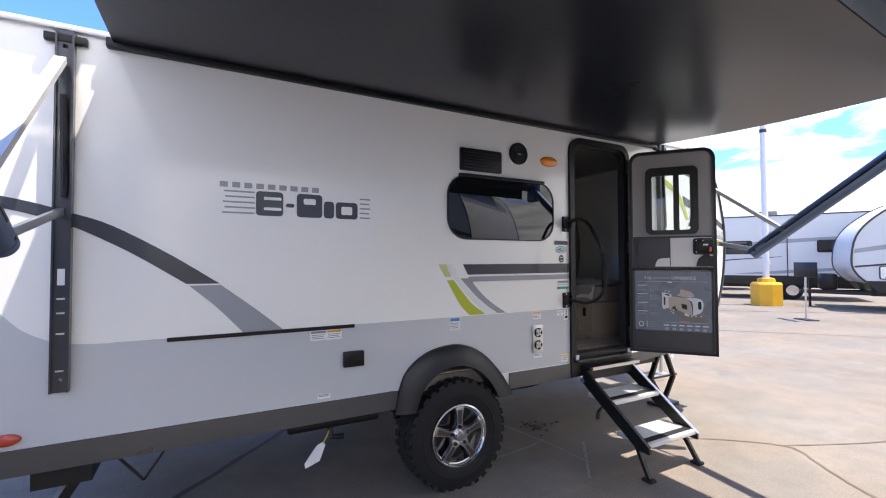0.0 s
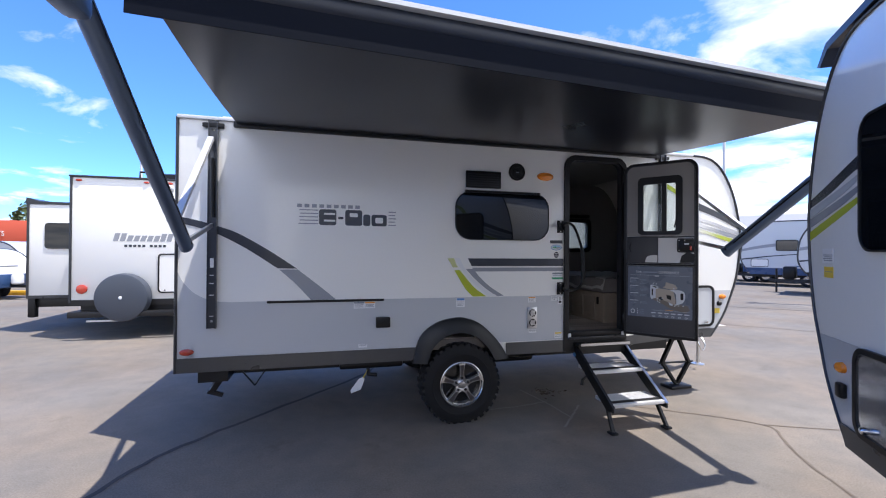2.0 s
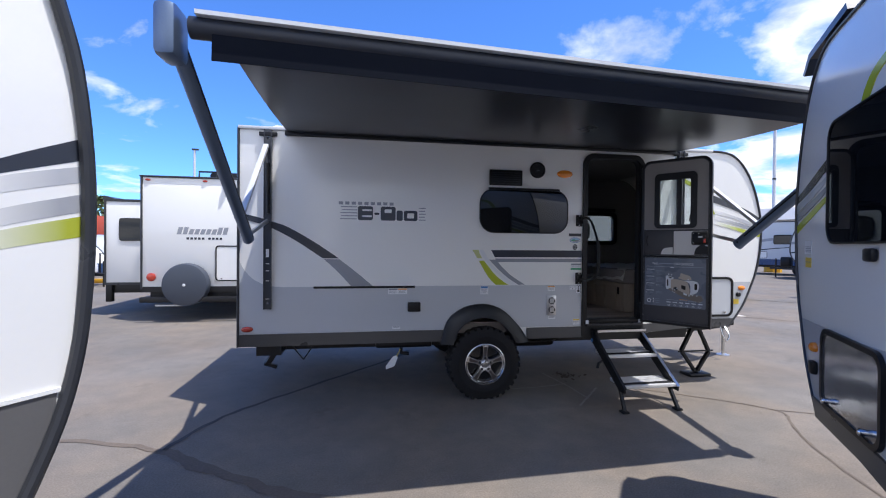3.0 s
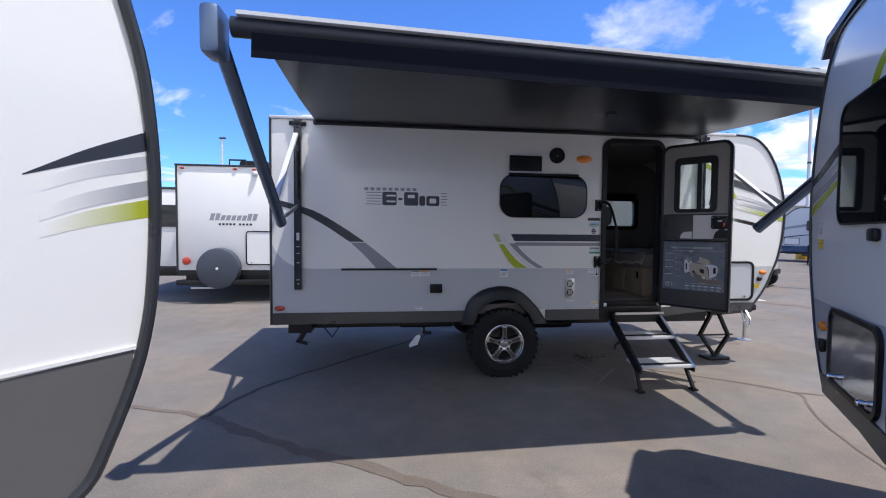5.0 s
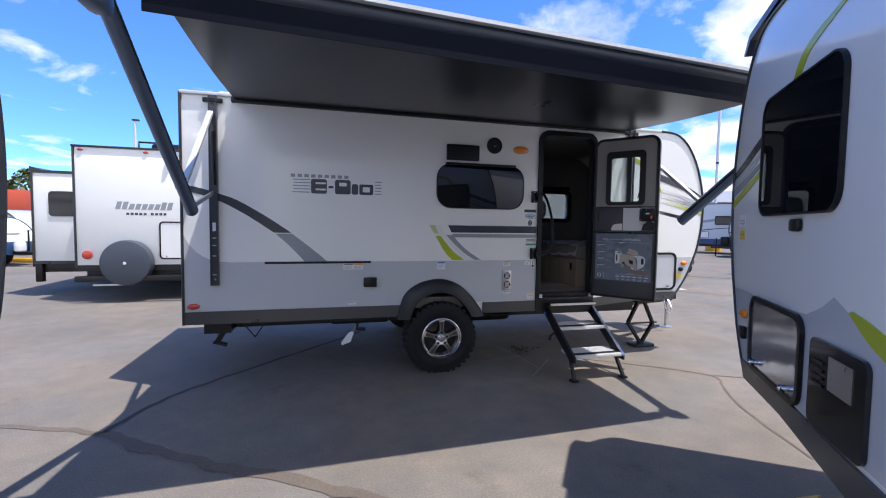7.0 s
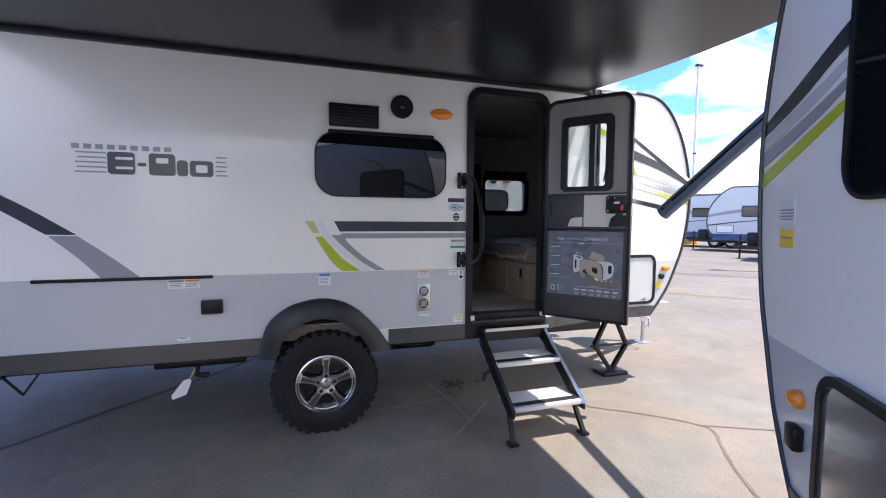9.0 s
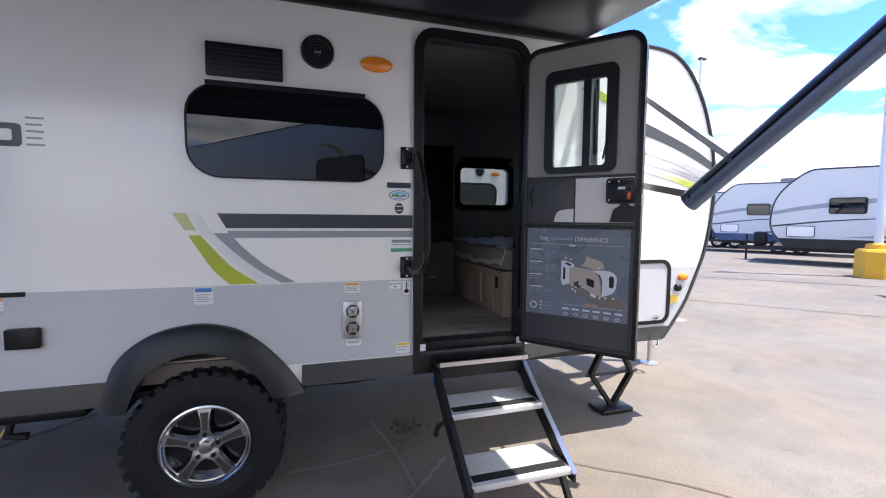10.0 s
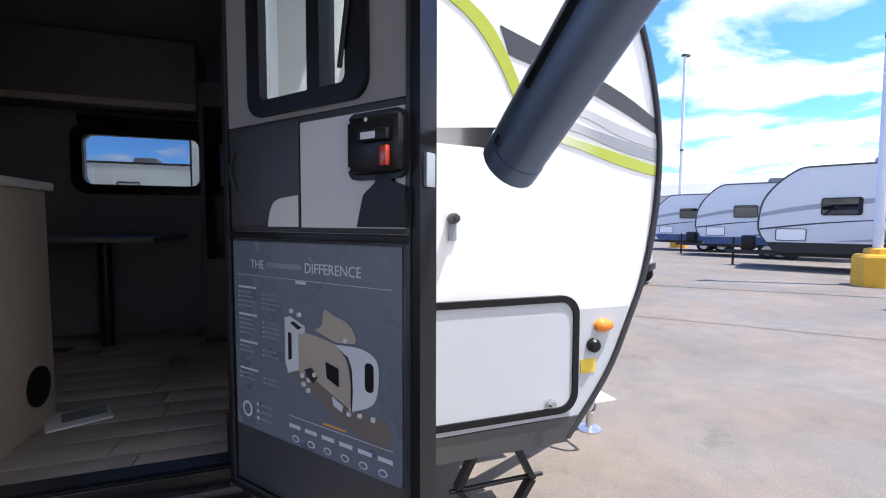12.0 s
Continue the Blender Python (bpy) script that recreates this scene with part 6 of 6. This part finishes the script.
def teardrop(x, y, turn, k, body, low, label):
    """A small rounded camper; local x runs forward, k scales it."""
    t = thing("teardrop_camper", label, "camper", pose(x, y, 0, 0, 0, turn), group="small campers")
    w = 0.92 * k
    out = [(a * k, b * k) for a, b in [(-1.5, 0.48), (-1.62, 0.75)] + c2([(-1.66, 0.95), (-1.5, 1.5), (-1.0, 1.88), (-0.3, 1.98), (0.4, 1.86), (0.95, 1.52), (1.25, 1.12), (1.3, 0.98)], 4) + [(1.3, 0.48)]]
    part("body", prism(out, "y", -w, w), body, t, "rounded body")
    for s in (-1, 1):
        part("edge_trim", tube([(a, s * (w + 0.004), b) for a, b in out[1:-1]], 0.028 * k, 6), "trim", t)
        build_wheel(t, -0.35 * k, s * w if s < 0 else w - 0.25, 0.33, detailed=False)
        part("mudguard", prism([(-0.85 * k, 0.62), (-0.7 * k, 0.80), (0.0, 0.80), (0.15 * k, 0.62)], "y", s * w - 0.08, s * w + 0.08), "black", t, smooth=False)
        d = part("door", prism([(a * k, b * k) for a, b in rrect(-0.25, 0.72, 0.45, 1.62, 0.10)], "y", s * (w + 0.002), s * (w + 0.016)), "grey", t, "grey side door", smooth=False)
        part("door_window", prism([(a * k, b * k) for a, b in rrect(-0.12, 1.18, 0.32, 1.52, 0.06)], "y", s * (w + 0.017), s * (w + 0.024)), "tint", d, smooth=False)
    part("lower_front", box(1.18 * k, -w - 0.01, 0.46 * k, 1.34 * k, w + 0.01, 1.0 * k, 0.03), low, t, "dark lower front")
    part("name_line", box(1.12 * k, -0.45 * k, 1.30 * k, 1.17 * k, 0.35 * k, 1.34 * k), "midgrey", t, smooth=False)
    part("tongue", bar((1.3 * k, 0, 0.47), (2.35 * k, 0, 0.45), 0.08, 0.10), "black", t, smooth=False)
    part("gas_bottle", lathe([(0.02, 0.92), (0.10, 0.90), (0.16, 0.80), (0.16, 0.55), (0.12, 0.51)], (1.62 * k, 0, 0), "z", 18), "pole", t, "white gas bottle on the tongue")
    part("front_rack", tube([(1.5 * k, 0.35, 0.5), (1.5 * k, 0.35, 1.45 * k), (1.5 * k, 0.75, 1.45 * k), (1.5 * k, 0.75, 0.5)], 0.03, 8), "black", t, "black tube rack")
    part("jack", tube([(2.1 * k, 0.1, 0.0), (2.1 * k, 0.1, 0.95)], 0.035, 8), "black", t)
    return t


teardrop(-9.87, 13.93, -24, 0.84, "gel", "navy", "small rounded white camper with a navy lower front")
teardrop(-12.21, 20.08, -24, 1.02, "grey", "navy", "grey rounded camper behind the smaller one")
kerb = thing("kerb", "yellow painted concrete kerb behind the small campers", "kerb", pose(-8.08, 14.84, 0, 0, 0, -12))
part("block", box(-9, -0.12, 0.0, 9, 0.12, 0.16, 0.02), "bollard", kerb)



def light_pole(x, y, h=11.0, r=0.10):
    p = thing("light_pole", "white steel light pole on a yellow concrete base", "light pole", pose(x, y, 0), group="light poles")
    bm = lathe([(0.50, 0.0), (0.50, 0.74), (0.46, 0.80), (0.30, 0.82)], (0, 0, 0), "z", 8)
    part("base", bm, "bollard", p, "yellow painted concrete base")
    part("cap", lathe([(0.28, 0.82), (0.26, 0.95), (0.15, 0.98)], (0, 0, 0), "z", 10), "bollard", p)
    part("pole", lathe([(r, 0.95), (r, h * 0.5), (r * 0.85, h)], (0, 0, 0), "z", 18), "pole", p)
    part("collar", lathe([(r + 0.03, 1.45), (r + 0.03, 1.62)], (0, 0, 0), "z", 16), "pole", p)
    part("clamp", lathe([(r + 0.015, 6.2), (r + 0.015, 6.32)], (0, 0, 0), "z", 16), "trim", p)
    part("luminaire", box(-0.2, -0.12, h - 0.06, 0.35, 0.12, h + 0.08, 0.03), "trim", p, "flat lamp head")
    return p


light_pole(18.55, 5.45)
light_pole(28.2, 20.5, 12.2)
light_pole(34.0, 34.0, 9.0)
light_pole(-14.0, 38.0, 10.0)
# lot sign on a stand
sg = thing("sign_stand", "small dark sign on a metal stand", "sign", pose(15.1, 2.9, 0, 0, 0, 60))
part("post", tube([(0, 0, 0.02), (0, 0, 1.15)], 0.025, 10), "alu", sg)
part("foot", box(-0.25, -0.15, 0.0, 0.25, 0.15, 0.02), "steel", sg)
part("panel", box(-0.38, -0.02, 1.15, 0.38, 0.02, 1.55, 0.008), "black", sg)

# buildings beyond the lot
shop = thing("shop_building", "red painted auto parts shop with pale base", "building", pose(-26.5, 45.0, 0, 0, 0, 8))
part("wall", box(-22, 0, 0, 0.9, 12, 2.6), "whitewall", shop, "pale lower wall", smooth=False)
part("fascia", box(-22.1, -0.25, 2.25, 1.02, 12.1, 4.3, 0.03), "brick_red", shop, "red upper fascia")
for k in range(9):
    part("window", box(-21.5 + k * 2.4, -0.04, 0.3, -19.2 + k * 2.4, 0.02, 2.24), "tint", shop, smooth=False)
lettering("AUTO PARTS", 0.56, Matrix.Translation((-3.45, -0.30, 2.86)) @ pose(0, 0, 0, 90, 0, 0) @ Matrix.Diagonal((0.8, 1.15, 1, 1)), "sticker", shop, depth=0.03)
hall = thing("warehouse", "long low grey warehouse with a metal roof", "building", pose(52, 42, 0, 0, 0, 122))
part("wall", box(-45, -10, 0, 45, 10, 4.6), "whitewall", hall, "pale wall", smooth=False)
part("roof", prism([(-10.5, 4.6), (10.5, 4.6), (0, 6.6)], "x", -45.5, 45.5), "metalroof", hall, "grey metal roof", smooth=False)
for k in range(12):
    part("window", box(-42 + k * 7, 9.98, 1.0, -39 + k * 7, 10.05, 3.2), "tint", hall, smooth=False)
store = thing("warehouse", "low pale building along the lot's far edge", "building", pose(58, -12, 0, 0, 0, 95))
part("wall", box(-30, -8, 0, 30, 8, 4.2), "whitewall", store, smooth=False)
part("roof", prism([(-8.4, 4.2), (8.4, 4.2), (0, 5.6)], "x", -30.4, 30.4), "metalroof", store, smooth=False)


def tree(x, y, h, seed):
    rnd = random.Random(seed)
    t = thing("tree", "leafy green tree beyond the lot", "tree", pose(x, y, 0), group="far trees")
    part("trunk", lathe([(0.22, 0), (0.16, h * 0.35), (0.07, h * 0.8)], (0, 0, 0), "z", 8), "bark", t)
    bm = bmesh.new()
    for k in range(800):
        a, b, c = rnd.uniform(0, 6.283), rnd.random() ** 0.5, rnd.uniform(0.35, 1.0)
        rad = h * 0.33 * b * math.sin(math.pi * min(1, (c - 0.28) / 0.74)) ** 0.6
        p = Vector((rad * math.cos(a), rad * math.sin(a), h * c))
        s = rnd.uniform(0.14, 0.36)
        u = Vector((rnd.uniform(-1, 1), rnd.uniform(-1, 1), rnd.uniform(-1, 1))).normalized() * s
        v = u.orthogonal().normalized() * s * 0.7
        bm.faces.new([bm.verts.new(p + q) for q in (u, v, -u, -v)])
    part("crown", bm, "leaf", t, smooth=False)
    return t


for i, (x, y, h) in enumerate(((-33.0, 60.0, 7.6), (-8.0, 58.0, 6.5), (-2.0, 62.0, 6.0), (30.0, 62.0, 5.5), (44, -30, 6))):
    tree(x, y, h, i)


cart = thing("utility_cart", "small white utility cart with black tyres", "cart", pose(13.1, 7.35, 0, 0, 0, 125))
part("body", box(0.0, -0.5, 0.35, 2.0, 0.5, 0.75, 0.06), "gel", cart)
part("seat", box(0.7, -0.45, 0.75, 1.3, 0.45, 0.95, 0.04), "black", cart)
part("bumper", box(-0.08, -0.45, 0.38, 0.0, 0.45, 0.55, 0.02), "black", cart)
for wx in (0.25, 1.7):
    for wy in (-0.62, 0.42):
        part("tyre", lathe([(0.08, 0.0), (0.22, -0.005), (0.25, 0.03), (0.25, 0.17), (0.22, 0.2), (0.08, 0.19)], (wx, wy, 0.25), "y", 26), "rubber", cart)


# ---- awning ----
awning = thing("awning", "extended black vinyl awning on two folding arms", "awning", pose(0, 0, 0))
AX0, AX1 = 0.30, 4.95
END0, END1 = Vector((0.36, -2.18, 2.75)), Vector((4.90, -2.04, 2.655))


def along_roller(x, dy=0.0, dz=0.0):
    """A point beside the roller, at x along the trailer."""
    return END0.lerp(END1, (x - END0.x) / (END1.x - END0.x)) + Vector((0, dy, dz))


bm = bmesh.new()
rows = []
for i in range(13):
    u = i / 12
    row = []
    for s in (0.0, 0.004):
        for x in (0.47, 2.6, 4.78):
            q = Vector((x, -0.01, 2.765)).lerp(along_roller(x, 0.02, 0.03), u)
            row.append(bm.verts.new((x, q.y, q.z + s - 0.03 * math.sin(math.pi * u))))
    rows.append(row)
for a, b in zip(rows, rows[1:]):
    for f in ((0, 1), (1, 2), (3, 4), (4, 5)):
        bm.faces.new((a[f[0]], a[f[1]], b[f[1]], b[f[0]]))
part("fabric", fix(bm), "canvas", awning, "black vinyl canopy")
part("wall_rail", box(0.44, -0.045, 2.735, 4.80, -0.001, 2.785, 0.006), "black", awning)
part("roller", tube([END0, END1], 0.055, 20), "roller", awning, "dark roller tube")
part("roller_cover", bar(along_roller(0.40, -0.02, 0.052), along_roller(4.86, -0.02, 0.052), 0.11, 0.022), "pole", awning, "pale metal roller cover", smooth=False)
part("valance", bar(along_roller(0.47, -0.037, -0.10), along_roller(4.80, -0.037, -0.10), 0.006, 0.14), "valance", awning, "navy hanging valance", smooth=False)
for ax, tx, ty, tz, ly, lz in ((AX0 - 0.03, AX0 - 0.03, END0.y, END0.z - 0.02, -0.73, 1.715), (AX1 - 0.085, AX1 + 0.03, END1.y, END1.z - 0.04, -0.875, 1.705)):
    lo, hi = Vector((ax, ly, lz)), Vector((tx, ty, tz))
    d = (hi - lo).normalized()
    arm = part("arm", tube([lo - d * 0.01, lo, hi], 0.052, 20, flat=0.82), "armblack", awning, "dark anodised support arm")
    side_ = d.cross(Vector((1, 0, 0))).normalized()
    for sg_ in (-1, 1):
        part("groove", bar(lo + d * 0.10 + Vector((0.0415 * sg_, 0, 0)), hi - d * 0.1 + Vector((0.0415 * sg_, 0, 0)), 0.008, 0.012, up=tuple(side_)), "black", arm, smooth=False)
    part("end_cap", tube([lo - d * 0.040, lo - d * 0.036, lo - d * 0.012, lo - d * 0.0101], 0.053, 20, flat=0.84), "armblack", arm)
    part("pivot", lathe([(0.006, -0.044), (0.011, -0.041), (0.011, 0.041), (0.006, 0.044)], tuple(lo + d * 0.005), "x", 14), "steel", arm)
    part("strut_bolt", lathe([(0.006, -0.050), (0.011, -0.046), (0.011, 0.046), (0.006, 0.050)], tuple(lo + d * 0.25), "x", 14), "skirt", arm)
    part("knuckle", box(tx - 0.055, ty - 0.10, tz - 0.16, tx + 0.055, ty + 0.09, tz + 0.11, 0.035), "armblack", awning, "moulded end housing")
    cx = ax + 0.01
    rail = part("wall_channel", plate(rrect(cx - 0.035, 1.0, cx + 0.035, 2.78, 0.005, 2), [circle(cx, 1.06, 0.012, 12), circle(cx, 2.70, 0.012, 12)] , "y", -0.03, -0.001), "charcoal", awning, "dark wall channel", smooth=False)
    for s in (-1, 1):
        part("flange", box(cx + s * 0.033 - 0.004, -0.045, 1.0, cx + s * 0.033 + 0.004, -0.002, 2.78), "charcoal", rail, smooth=False)
    part("top_bracket", box(cx - 0.085, -0.035, 2.72, cx + 0.085, -0.002, 2.76, 0.006), "black", rail)
    for zz in (1.38, 1.28, 1.10, 1.45):
        part("slot", box(cx - 0.016, -0.033, zz, cx + 0.016, -0.0305, zz + 0.008), "alu", rail, smooth=False)
    part("label_plate", box(cx - 0.014, -0.034, 1.52, cx + 0.014, -0.0305, 1.60), "sticker", rail, smooth=False)
    part("upper_strut", bar((ax, -0.06, 2.62), lo + d * 0.25, 0.045, 0.03, up=(0, 0.5, 1)), "tread", awning, "silver folding strut")
    part("lower_link", bar((cx, -0.045, 1.88), lo + d * 0.01, 0.02, 0.035), "alu", awning, "silver link")
    part("gas_strut", tube([(cx, -0.05, 2.45), (cx + 0.012, -0.06, 1.95)], 0.014, 10), "black", awning)


# ---- floor planks inside the display trailer ----
floor = bpy.data.objects["floor_base"]
plank_mesh = None
rnd = random.Random(11)
for row in range(14):
    y = 0.06 + row * 0.146
    x = 2.6 - rnd.uniform(0, 0.9)
    while x < 5.2:
        ln = 0.92
        if x < 2.4 and y >= 0.6:
            x += ln
            continue
        if plank_mesh is None:
            ob = part("plank", box(0, 0, 0, ln - 0.003, 0.143, 0.008, 0.001), "plank", floor)
            plank_mesh = ob.data
        else:
            ob = new("plank", plank_mesh)
            ob.parent = floor
        ob.matrix_basis = pose(x, y, 0.8002)
        x += ln
